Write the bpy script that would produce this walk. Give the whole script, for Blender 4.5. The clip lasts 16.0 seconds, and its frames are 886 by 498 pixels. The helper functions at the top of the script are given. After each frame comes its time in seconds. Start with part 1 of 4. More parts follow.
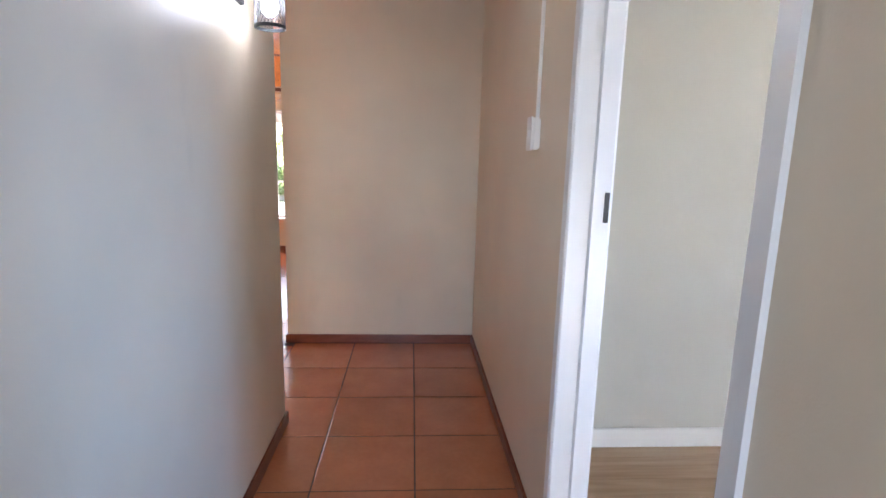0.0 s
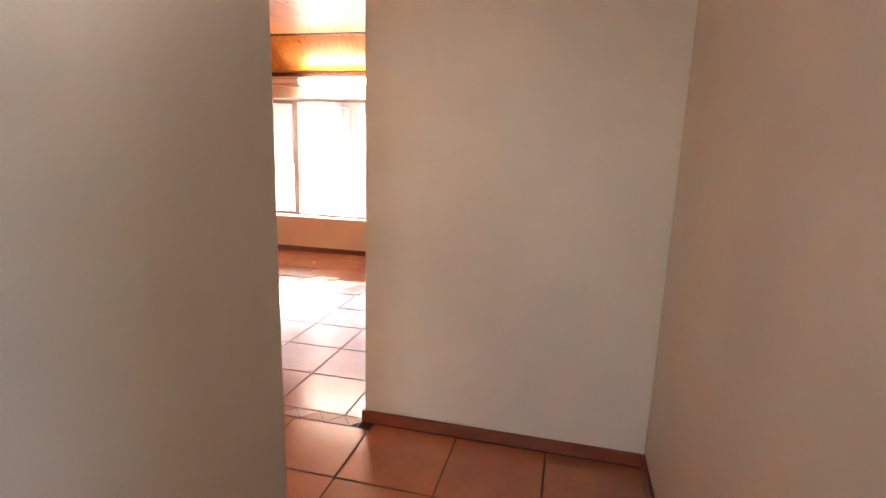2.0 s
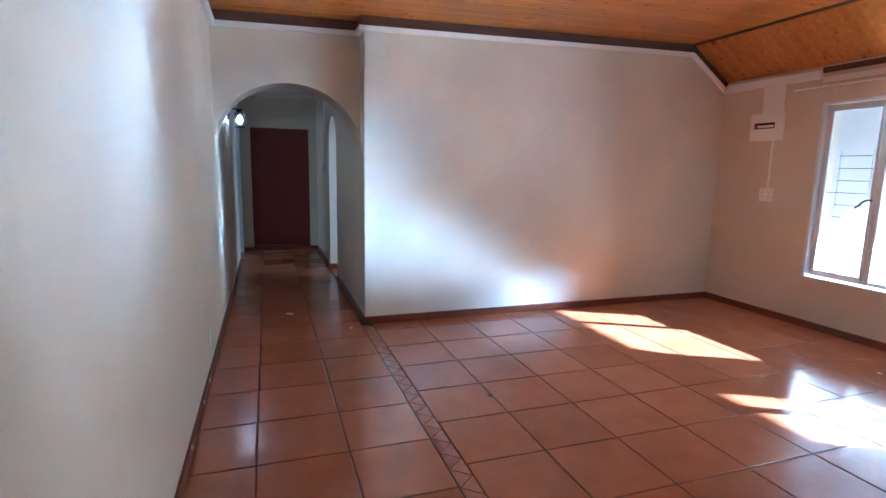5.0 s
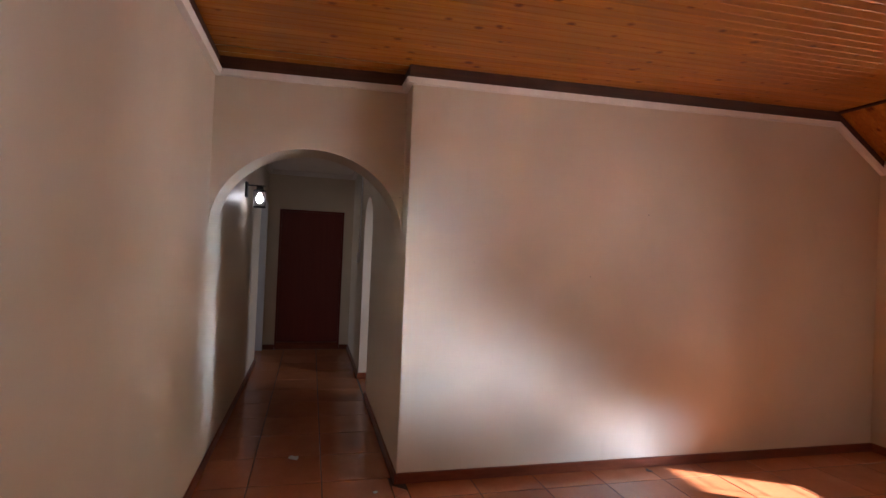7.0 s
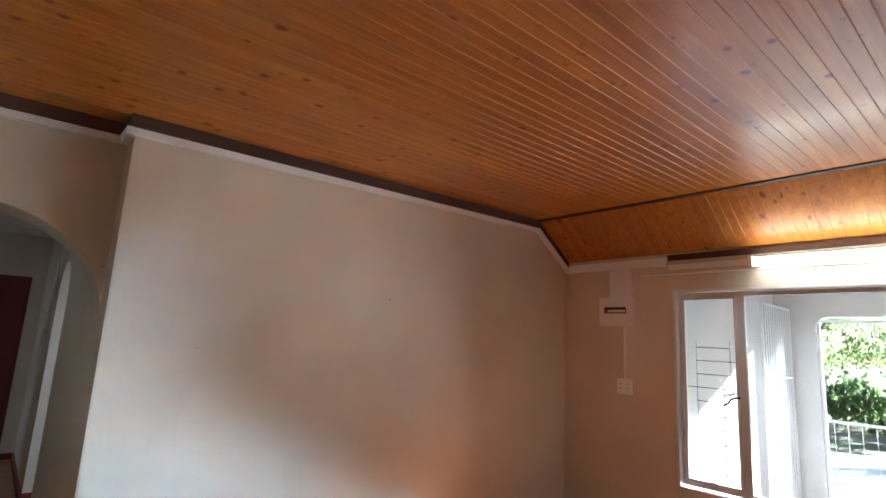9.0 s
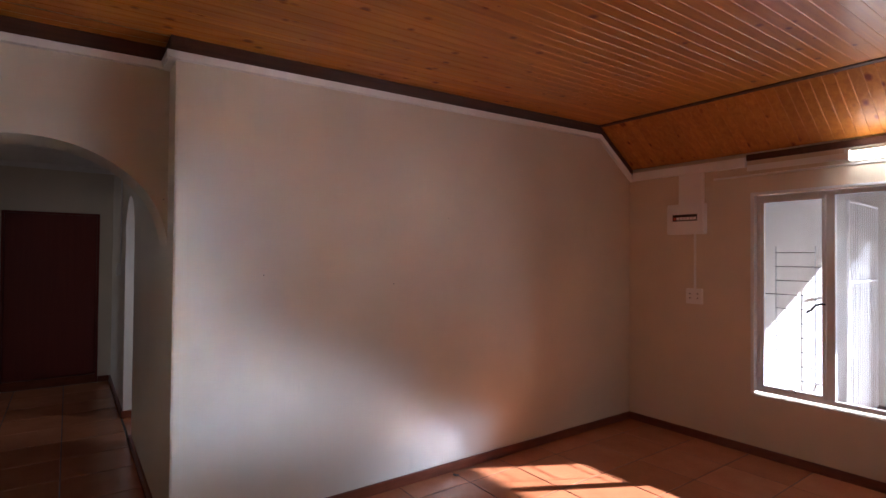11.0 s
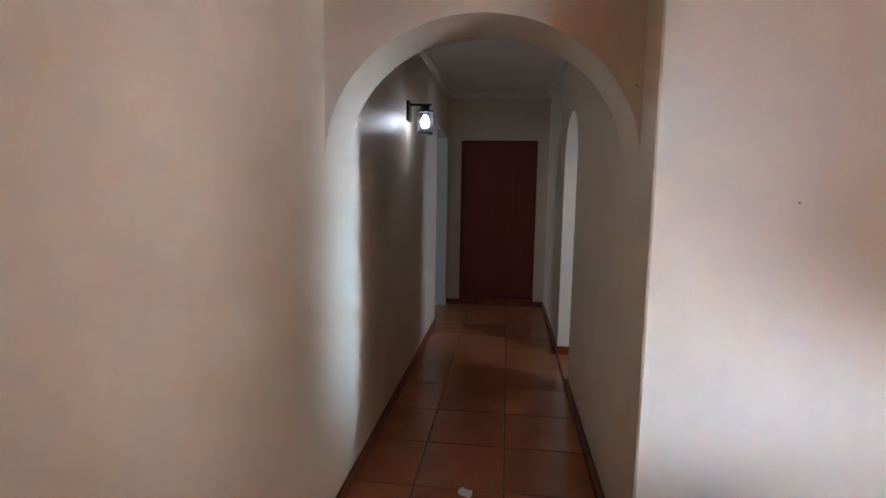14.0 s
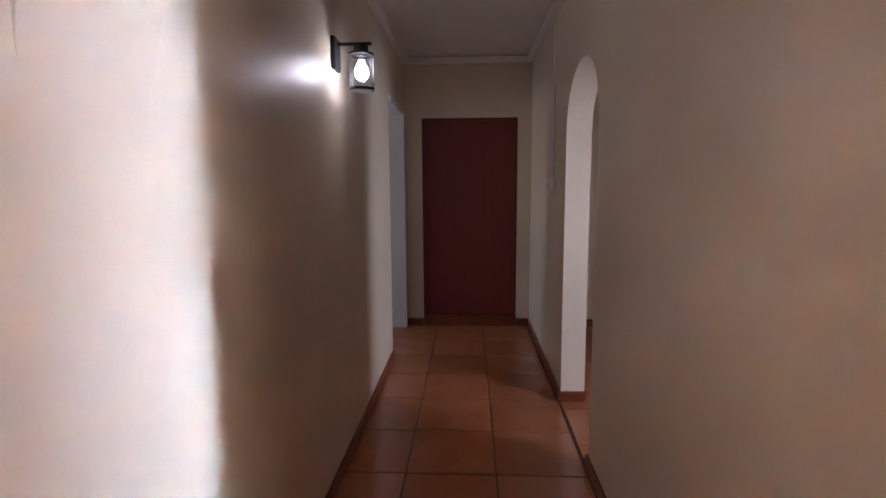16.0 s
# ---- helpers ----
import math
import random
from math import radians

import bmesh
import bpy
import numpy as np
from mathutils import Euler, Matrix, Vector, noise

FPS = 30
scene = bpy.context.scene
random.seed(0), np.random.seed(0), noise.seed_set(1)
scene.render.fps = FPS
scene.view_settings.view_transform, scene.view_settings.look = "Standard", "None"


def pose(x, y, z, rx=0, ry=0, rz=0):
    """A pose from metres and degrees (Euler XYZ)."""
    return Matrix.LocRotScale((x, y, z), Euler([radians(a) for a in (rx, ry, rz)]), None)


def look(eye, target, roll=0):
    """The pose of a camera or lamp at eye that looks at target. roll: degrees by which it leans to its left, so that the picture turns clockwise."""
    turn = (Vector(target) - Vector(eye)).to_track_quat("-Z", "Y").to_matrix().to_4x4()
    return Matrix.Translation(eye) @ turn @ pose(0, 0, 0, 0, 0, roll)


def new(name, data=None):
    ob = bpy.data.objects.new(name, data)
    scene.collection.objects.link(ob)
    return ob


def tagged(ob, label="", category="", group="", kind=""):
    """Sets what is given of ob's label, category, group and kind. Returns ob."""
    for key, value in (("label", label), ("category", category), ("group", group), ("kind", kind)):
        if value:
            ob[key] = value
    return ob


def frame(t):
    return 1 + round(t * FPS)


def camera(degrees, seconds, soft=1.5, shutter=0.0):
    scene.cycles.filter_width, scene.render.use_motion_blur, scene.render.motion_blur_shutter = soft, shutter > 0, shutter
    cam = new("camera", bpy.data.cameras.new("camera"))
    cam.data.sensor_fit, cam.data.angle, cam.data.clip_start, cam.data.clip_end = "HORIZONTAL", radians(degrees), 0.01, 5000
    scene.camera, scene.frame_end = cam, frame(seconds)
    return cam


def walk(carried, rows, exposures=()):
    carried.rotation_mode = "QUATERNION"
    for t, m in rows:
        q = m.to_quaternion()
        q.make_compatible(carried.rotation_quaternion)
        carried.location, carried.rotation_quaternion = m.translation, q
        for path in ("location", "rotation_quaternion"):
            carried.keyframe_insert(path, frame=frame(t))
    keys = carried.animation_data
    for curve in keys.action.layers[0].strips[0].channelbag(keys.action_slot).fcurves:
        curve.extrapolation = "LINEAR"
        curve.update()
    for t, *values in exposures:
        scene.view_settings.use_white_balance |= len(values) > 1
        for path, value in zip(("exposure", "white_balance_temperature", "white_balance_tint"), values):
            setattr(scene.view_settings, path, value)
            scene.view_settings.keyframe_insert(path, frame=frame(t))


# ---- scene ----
cam = camera(81.5, 16.0)

PATH = [
    (0, (-0.04, -1.628, 1.538), (0.086, 0.336, 1.183), 1.5),
    (0.5, (0.042, -1.275, 1.573), (-0.109, 0.683, 1.193), 0.7),
    (1, (0.024, -0.898, 1.558), (-0.063, 1.071, 1.219), 2.1),
    (1.5, (0.049, -0.521, 1.559), (-0.176, 1.442, 1.251), 0.6),
    (2, (0.024, -0.076, 1.583), (-0.443, 1.827, 1.185), 1.7),
    (2.5, (-0.115, 0.391, 1.484), (-0.663, 2.281, 1.123), 1.4),
    (3, (-0.22, 0.768, 1.439), (-1.234, 2.467, 1.147), 0.7),
    (3.5, (-0.293, 0.997, 1.469), (-1.532, 2.531, 1.138), 1.8),
    (4, (-0.482, 1.224, 1.469), (-1.965, 2.536, 1.186), -0.0),
    (4.5, (-0.58, 1.441, 1.474), (-2.321, 2.386, 1.199), 0.2),
    (5, (-0.751, 1.575, 1.48), (-2.621, 2.216, 1.172), 1.1),
    (7.5, (-2.281, 1.823, 1.565), (-4.207, 2.356, 1.645), 3.1),
    (8, (-2.314, 1.833, 1.59), (-4.119, 2.679, 1.746), 2.8),
    (8.5, (-2.197, 1.915, 1.607), (-3.7, 3.177, 1.992), 3.0),
    (10.8, (-2.345, 1.996, 1.592), (-3.867, 3.291, 1.661), 0.9),
    (11, (-2.385, 1.968, 1.612), (-4.001, 3.145, 1.642), 0.5),
    (11.5, (-2.418, 1.988, 1.588), (-4.247, 2.796, 1.58), 0.8),
    (12, (-2.472, 1.938, 1.585), (-4.441, 2.271, 1.481), 0.1),
    (12.5, (-2.637, 1.896, 1.56), (-4.629, 1.969, 1.406), 0.2),
    (13, (-2.968, 1.849, 1.557), (-4.956, 1.853, 1.338), -0.1),
    (13.5, (-3.279, 1.908, 1.55), (-5.261, 1.718, 1.361), 0.1),
    (14, (-3.59, 1.917, 1.532), (-5.561, 1.677, 1.29), 0.8),
    (14.5, (-3.94, 1.867, 1.51), (-5.92, 1.777, 1.239), 0.8),
    (15, (-4.303, 1.895, 1.506), (-6.278, 1.684, 1.274), -0.6),
    (15.5, (-4.614, 1.885, 1.48), (-6.583, 1.617, 1.25), -0.2),
    (16, (-4.963, 1.809, 1.478), (-6.944, 1.706, 1.221), -0.4),
]
EXPOSURES = [
    (0.0, 5.06, 5950, 20), (1.0, 4.90, 6200, 21), (1.5, 5.00, 6800, 26), (2.0, 5.00, 7000, 25), (2.5, 4.70, 6700, 21),
    (3.0, 4.70, 5300, 8), (4.0, 4.48, 4050, -7), (5.0, 4.12, 4350, 3), (7.5, 3.15, 6600, 27),
    (8.0, 3.46, 5900, 15), (8.5, 3.46, 5350, 3), (11.0, 2.86, 5650, 22), (11.5, 2.94, 5900, 22),
    (12.0, 3.25, 4550, -4), (12.5, 3.28, 4850, 7), (13.0, 3.18, 5000, 6), (13.5, 3.25, 5200, 2), (14.0, 3.58, 5700, 15), (14.5, 3.78, 5900, 23),
    (15.0, 3.76, 6100, 28), (16.0, 4.08, 6200, 30),
]
walk(cam, [(t, look(eye, aim, lean)) for t, eye, aim, lean in PATH], EXPOSURES)

# ---------------------------------------------------------------- light
SUN_DIR = Vector((0.45, 0.82, 0.345)).normalized()      # towards the sun
world = bpy.data.worlds.new("sky")
scene.world = world
world.use_nodes = True
wn = world.node_tree.nodes
sky = wn.new("ShaderNodeTexSky")
sky.sky_type = "NISHITA"
sky.sun_disc = False
sky.sun_elevation = math.asin(SUN_DIR.z)
sky.sun_rotation = math.atan2(SUN_DIR.x, SUN_DIR.y)
wn["Background"].inputs["Strength"].default_value = 0.022
world.node_tree.links.new(sky.outputs[0], wn["Background"].inputs["Color"])

sun_data = bpy.data.lights.new("sun", "SUN")
sun_data.energy = 5.0
sun_data.angle = radians(0.5)
sun_data.color = (1.0, 0.97, 0.93)
sun = new("sun", sun_data)
sun.matrix_world = look(SUN_DIR * 30, (0, 0, 0))


def window_light(name, centre, target, w, h, watts, colour=(0.82, 0.91, 1.0)):
    d = bpy.data.lights.new(name, "AREA")
    d.shape = "RECTANGLE"
    d.size, d.size_y, d.energy, d.color = w, h, watts, colour
    o = new(name, d)
    o.matrix_world = look(centre, target)
    return o


window_light("sky_light", (-2.85, 6.74, 1.32), (-2.85, 3.0, 1.1), 2.8, 1.5, 1.25)
window_light("sky_light", (0.6, 6.74, 1.32), (0.6, 3.0, 1.1), 1.5, 1.5, 0.5)
window_light("sky_light", (3.05, -0.9, 1.4), (-0.7, -0.5, 1.1), 1.0, 1.2, 0.28, (0.24, 0.54, 1.0)).data.spread = radians(58)
window_light("sky_light", (-6.1, 4.98, 1.4), (-8.5, 1.2, 1.0), 0.7, 1.3, 0.85).data.spread = radians(70)
window_light("sky_light", (-9.3, -1.9, 1.4), (-9.6, 1.2, 0.8), 1.2, 1.2, 0.8)
# added lamp at an unseen opening, narrowed to brighten the passage's end wall
window_light("sky_light", (-0.17, -3.15, 1.5), (-0.17, 0.0, 0.9), 0.8, 1.1, 0.17).data.spread = radians(75)


def reflected_sun_lamp(x0, x1, z0, z1, y, watts, spread, rise=0.0):
    """Added lamp in a window, in place of sun reflected on to walls; follows the sun's bearing."""
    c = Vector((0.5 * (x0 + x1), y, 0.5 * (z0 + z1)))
    o = window_light("added_reflection_lamp", c, c + Vector((-SUN_DIR.x, -SUN_DIR.y, rise)), (x1 - x0) * 0.88, z1 - z0, watts, (0.58, 0.80, 1.0))
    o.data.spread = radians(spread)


reflected_sun_lamp(-4.24, -3.86, 0.56, 0.80, 6.78, 0.2, 15, -0.18)
reflected_sun_lamp(-3.74, -3.35, 0.56, 0.90, 6.78, 0.085, 14, -0.03)
reflected_sun_lamp(-3.35, -3.02, 0.56, 1.05, 6.78, 0.07, 12, 0.0)
reflected_sun_lamp(-3.22, -2.76, 0.56, 2.00, 6.78, 0.23, 9, 0.0)
reflected_sun_lamp(0.02, 0.52, 0.60, 1.90, 6.78, 0.19, 10, 0.1)
reflected_sun_lamp(0.72, 1.00, 0.60, 1.90, 6.78, 0.05, 10, 0.1)

# the low sun is mirrored by the glazed floor on to the walls
scene.cycles.caustics_reflective = True
scene.cycles.blur_glossy = 0.04

# ---------------------------------------------------------------- materials
def material(name, base, rough=0.5, metal=0.0, spec=0.5):
    m = bpy.data.materials.new(name)
    m.use_nodes = True
    b = m.node_tree.nodes["Principled BSDF"]
    b.inputs["Base Color"].default_value = (*base, 1)
    b.inputs["Roughness"].default_value = rough
    b.inputs["Metallic"].default_value = metal
    b.inputs["Specular IOR Level"].default_value = spec
    return m, m.node_tree.nodes, m.node_tree.links, b


def add_noise(n, l, scale, detail=4.0, coord="Object", stretch=None):
    tc = n.new("ShaderNodeTexCoord")
    tex = n.new("ShaderNodeTexNoise")
    tex.inputs["Scale"].default_value = scale
    tex.inputs["Detail"].default_value = detail
    if stretch:
        mp = n.new("ShaderNodeMapping")
        mp.inputs["Scale"].default_value = stretch
        l.new(tc.outputs[coord], mp.inputs["Vector"])
        l.new(mp.outputs[0], tex.inputs["Vector"])
    else:
        l.new(tc.outputs[coord], tex.inputs["Vector"])
    return tex


def ramp(n, l, fac, stops):
    r = n.new("ShaderNodeValToRGB")
    while len(r.color_ramp.elements) < len(stops):
        r.color_ramp.elements.new(0.5)
    for e, (p, c) in zip(r.color_ramp.elements, stops):
        e.position, e.color = p, (*c, 1)
    l.new(fac, r.inputs[0])
    return r


def mixed(n, l, fac, a, b, mode="MIX"):
    m = n.new("ShaderNodeMix")
    m.data_type, m.blend_type = "RGBA", mode
    for sock, v in ((m.inputs[0], fac), (m.inputs[6], a), (m.inputs[7], b)):
        if isinstance(v, (int, float)):
            sock.default_value = v
        elif isinstance(v, tuple):
            sock.default_value = (*v, 1)
        else:
            l.new(v, sock)
    return m.outputs[2]


def bumped(n, l, b, height, strength, distance):
    bp = n.new("ShaderNodeBump")
    bp.inputs["Strength"].default_value = strength
    bp.inputs["Distance"].default_value = distance
    l.new(height, bp.inputs["Height"])
    l.new(bp.outputs[0], b.inputs["Normal"])


def paint(name, base, rough, mottle=0.05, relief=0.25):
    """Rolled wall paint: slow mottling, orange-peel relief, faint scuffs."""
    m, n, l, b = material(name, base, rough)
    slow = add_noise(n, l, 1.3, 3)
    fine = add_noise(n, l, 160, 3)
    lump = add_noise(n, l, 9, 2)
    scuff = add_noise(n, l, 5, 6, stretch=(1, 1, 0.35))
    dark = tuple(c * (1 - mottle * 1.6) for c in base)
    light = tuple(min(1, c * (1 + mottle)) for c in base)
    c1 = ramp(n, l, slow.outputs[0], [(0.3, dark), (0.7, light)])
    sc = ramp(n, l, scuff.outputs[0], [(0.66, (0, 0, 0)), (0.76, (0.3, 0.3, 0.3))])
    c2 = mixed(n, l, sc.outputs[0], c1.outputs[0], tuple(c * 0.8 for c in base))
    l.new(c2, b.inputs["Base Color"])
    add = n.new("ShaderNodeMath")
    add.operation = "MULTIPLY_ADD"
    l.new(lump.outputs[0], add.inputs[0])
    add.inputs[1].default_value = 2.5
    l.new(fine.outputs[0], add.inputs[2])
    bumped(n, l, b, add.outputs[0], relief, 0.0015)
    return m


WALL = paint("cream_wall_paint", (0.67, 0.585, 0.46), 0.42)
WALL_GREY = paint("pale_grey_wall_paint", (0.52, 0.54, 0.52), 0.5)
WALL_COOL = paint("pale_wall_paint", (0.70, 0.70, 0.64), 0.45)
CEIL_WHITE = paint("white_ceiling_paint", (0.72, 0.69, 0.64), 0.7)
PORCH = paint("porch_white_paint", (0.58, 0.59, 0.58), 0.7, 0.08, 0.5)
GLOSS_WHITE = paint("white_gloss_enamel", (0.72, 0.745, 0.77), 0.28, 0.03, 0.08)
CORNICE = paint("white_cornice_paint", (0.78, 0.75, 0.70), 0.5, 0.03, 0.1)


def make_tile():
    m, n, l, b = material("terracotta_glazed_tile", (0.3, 0.1, 0.045), 0.2, 0.0, 0.9)
    info = n.new("ShaderNodeObjectInfo")
    isl = n.new("ShaderNodeNewGeometry")
    cloud = n.new("ShaderNodeTexNoise")
    speck = n.new("ShaderNodeTexNoise")
    wave = n.new("ShaderNodeTexNoise")
    for tex, sc, det in ((cloud, 5, 3), (speck, 40, 3), (wave, 3.2, 1)):
        tex.inputs["Scale"].default_value, tex.inputs["Detail"].default_value = sc, det
        l.new(isl.outputs["Position"], tex.inputs["Vector"])
    c1 = ramp(n, l, cloud.outputs[0], [(0.2, (0.39, 0.136, 0.058)), (0.8, (0.485, 0.18, 0.08))])
    c2 = ramp(n, l, info.outputs["Random"], [(0.0, (0.86, 0.84, 0.82)), (1.0, (1.08, 1.08, 1.1))])
    mul = mixed(n, l, 1.0, c1.outputs[0], c2.outputs[0], "MULTIPLY")
    c3 = ramp(n, l, isl.outputs["Random Per Island"], [(0.0, (0.9, 0.9, 0.9)), (1.0, (1.06, 1.06, 1.06))])
    mul2 = mixed(n, l, 1.0, mul, c3.outputs[0], "MULTIPLY")
    grain = ramp(n, l, speck.outputs[0], [(0.25, (0.93, 0.92, 0.91)), (0.75, (1.0, 1.0, 1.0))])
    l.new(mixed(n, l, 1.0, mul2, grain.outputs[0], "MULTIPLY"), b.inputs["Base Color"])
    b.inputs["Roughness"].default_value = 0.2
    bumped(n, l, b, wave.outputs[0], 0.12, 0.004)
    return m


TILE = make_tile()
GROUT, gn, gl_, gb = material("dark_grout", (0.06, 0.032, 0.02), 0.85)
gno = add_noise(gn, gl_, 40, 4)
gl_.new(ramp(gn, gl_, gno.outputs[0], [(0.3, (0.04, 0.022, 0.014)), (0.7, (0.09, 0.05, 0.033))]).outputs[0], gb.inputs["Base Color"])
bumped(gn, gl_, gb, gno.outputs[0], 0.4, 0.002)


def make_wood(name, dark, mid, light, rough, grain=(9, 0.5, 9), knots=False, coat=0.0, island=True):
    m, n, l, b = material(name, mid, rough)
    geo = n.new("ShaderNodeNewGeometry")
    tc = n.new("ShaderNodeTexCoord")
    shift = n.new("ShaderNodeVectorMath")
    shift.operation = "MULTIPLY_ADD"
    comb = n.new("ShaderNodeCombineXYZ")
    for i, f in enumerate((17.0, 31.0, 7.0)):
        mm = n.new("ShaderNodeMath")
        mm.operation = "MULTIPLY"
        mm.inputs[1].default_value = f
        l.new(geo.outputs["Random Per Island"], mm.inputs[0])
        l.new(mm.outputs[0], comb.inputs[i])
    shift.inputs[1].default_value = (1, 1, 1)
    l.new(tc.outputs["Object"], shift.inputs[0])
    l.new(comb.outputs[0], shift.inputs[2])
    mp = n.new("ShaderNodeMapping")
    mp.inputs["Scale"].default_value = grain
    l.new(shift.outputs[0], mp.inputs["Vector"])
    tex = n.new("ShaderNodeTexNoise")
    tex.inputs["Scale"].default_value = 3.0
    tex.inputs["Detail"].default_value = 6
    tex.inputs["Distortion"].default_value = 0.6
    l.new(mp.outputs[0], tex.inputs["Vector"])
    c1 = ramp(n, l, tex.outputs[0], [(0.25, dark), (0.5, mid), (0.75, light)])
    tone = ramp(n, l, geo.outputs["Random Per Island"], [(0.0, (0.86, 0.82, 0.78)), (0.5, (0.98, 0.97, 0.95)), (1.0, (1.08, 1.08, 1.07))])
    out = mixed(n, l, 1.0, c1.outputs[0], tone.outputs[0], "MULTIPLY") if island else c1.outputs[0]
    if knots:
        vm = n.new("ShaderNodeMapping")
        vm.inputs["Scale"].default_value = (9.0, 7.0, 1.0)
        l.new(shift.outputs[0], vm.inputs["Vector"])
        flat = n.new("ShaderNodeVectorMath")
        flat.operation = "MULTIPLY"
        flat.inputs[1].default_value = (1, 1, 0)
        l.new(vm.outputs[0], flat.inputs[0])
        vo = n.new("ShaderNodeTexVoronoi")
        vo.inputs["Scale"].default_value = 1.0
        vo.inputs["Randomness"].default_value = 1.0
        l.new(flat.outputs[0], vo.inputs["Vector"])
        wob = n.new("ShaderNodeMath")
        wob.operation = "MULTIPLY_ADD"
        wob.inputs[1].default_value = 0.10
        l.new(tex.outputs[0], wob.inputs[0])
        l.new(vo.outputs["Distance"], wob.inputs[2])
        # cells differ: most hold a small knot or none, some a large one
        own = n.new("ShaderNodeSeparateColor")
        l.new(vo.outputs["Color"], own.inputs[0])
        vary = n.new("ShaderNodeMath")
        vary.operation = "MULTIPLY_ADD"
        vary.inputs[1].default_value = 0.16
        l.new(own.outputs[0], vary.inputs[0])
        l.new(wob.outputs[0], vary.inputs[2])
        k = ramp(n, l, vary.outputs[0], [(0.16, (0.36, 0.16, 0.06)), (0.21, (0.55, 0.35, 0.18)), (0.31, (1, 1, 1))])
        out = mixed(n, l, 1.0, out, k.outputs[0], "MULTIPLY")
    l.new(out, b.inputs["Base Color"])
    b.inputs["Coat Weight"].default_value = coat
    b.inputs["Coat Roughness"].default_value = 0.12
    bumped(n, l, b, tex.outputs[0], 0.12, 0.002)
    return m


PINE = make_wood("varnished_knotty_pine", (0.38, 0.118, 0.012), (0.48, 0.17, 0.020), (0.57, 0.225, 0.032), 0.40, (10, 0.45, 10), True, 0.08)
PINE.node_tree.nodes["Principled BSDF"].inputs["Specular IOR Level"].default_value = 0.38
BROWN_TRIM = make_wood("dark_brown_stained_trim", (0.05, 0.017, 0.008), (0.075, 0.026, 0.012), (0.1, 0.036, 0.016), 0.6)
SKIRT = make_wood("red_brown_varnished_skirting", (0.13, 0.03, 0.013), (0.18, 0.044, 0.019), (0.22, 0.058, 0.026), 0.3, (2, 2, 14), False, 0.2)
DOOR_RED = make_wood("mahogany_stained_door", (0.14, 0.022, 0.014), (0.155, 0.025, 0.016), (0.17, 0.029, 0.018), 0.55, (12, 12, 0.5), False, 0.0, False)
LAMINATE = make_wood("pale_oak_laminate", (0.33, 0.22, 0.14), (0.44, 0.31, 0.21), (0.52, 0.38, 0.27), 0.35, (0.6, 8, 8))
BLACK_METAL, bn, bl_, bb = material("black_powder_coated_steel", (0.018, 0.019, 0.021), 0.45, 0.3)
bumped(bn, bl_, bb, add_noise(bn, bl_, 300, 2).outputs[0], 0.2, 0.0005)
STEEL = material("brushed_steel", (0.42, 0.42, 0.43), 0.35, 1.0)[0]
DARK_STEEL = material("dark_window_steel", (0.05, 0.05, 0.055), 0.5, 0.6)[0]
PLASTIC = paint("white_plastic", (0.86, 0.86, 0.85), 0.35, 0.02, 0.03)
PLASTIC_GREY = material("grey_plastic", (0.3, 0.29, 0.28), 0.4)[0]
PLASTIC_DARK = material("smoked_plastic", (0.03, 0.03, 0.035), 0.2)[0]
SWITCH_RED = material("red_toggle", (0.4, 0.05, 0.04), 0.4)[0]
SILL_TILE = paint("cream_sill_tile", (0.62, 0.60, 0.55), 0.3, 0.06, 0.1)
PAPER = paint("torn_white_paper", (0.75, 0.72, 0.68), 0.8, 0.05, 0.2)
INSECT = material("dark_dry_leaf", (0.05, 0.03, 0.02), 0.8)[0]


def make_glass():
    m, n, l, b = material("window_glass", (1, 1, 1), 0.0)
    gl = n.new("ShaderNodeBsdfGlossy")
    gl.inputs["Roughness"].default_value = 0.02
    tr = n.new("ShaderNodeBsdfTransparent")
    tr.inputs["Color"].default_value = (0.93, 0.95, 0.95, 1)
    fr = n.new("ShaderNodeFresnel")
    fr.inputs["IOR"].default_value = 1.45
    mx = n.new("ShaderNodeMixShader")
    l.new(fr.outputs[0], mx.inputs[0])
    l.new(tr.outputs[0], mx.inputs[1])
    l.new(gl.outputs[0], mx.inputs[2])
    l.new(mx.outputs[0], n["Material Output"].inputs["Surface"])
    n.remove(b)
    return m


GLASS = make_glass()


def glow(name, colour, strength):
    m, n, l, b = material(name, (0.8, 0.8, 0.8), 0.4)
    b.inputs["Emission Color"].default_value = (*colour, 1)
    b.inputs["Emission Strength"].default_value = strength
    return m


BULB = glow("glowing_bulb", (0.92, 0.97, 1.0), 3.7)
TUBE = glow("glowing_diffuser", (1.0, 0.97, 0.80), 2.0)


# ---------------------------------------------------------------- mesh helpers
def bm_box(bm, x0, x1, y0, y1, z0, z1, bevel=0.0):
    vs = [bm.verts.new((x, y, z)) for x in (x0, x1) for y in (y0, y1) for z in (z0, z1)]
    fs = [(0, 1, 3, 2), (4, 6, 7, 5), (0, 4, 5, 1), (2, 3, 7, 6), (0, 2, 6, 4), (1, 5, 7, 3)]
    faces = [bm.faces.new([vs[i] for i in f]) for f in fs]
    if bevel:
        edges = list({e for f in faces for e in f.edges})
        bmesh.ops.bevel(bm, geom=edges, offset=bevel, segments=2, affect="EDGES", clamp_overlap=True)
    return bm


def boxes(*rows, bevel=0.0):
    bm = bmesh.new()
    for r in rows:
        bm_box(bm, *r, bevel=bevel)
    return bm


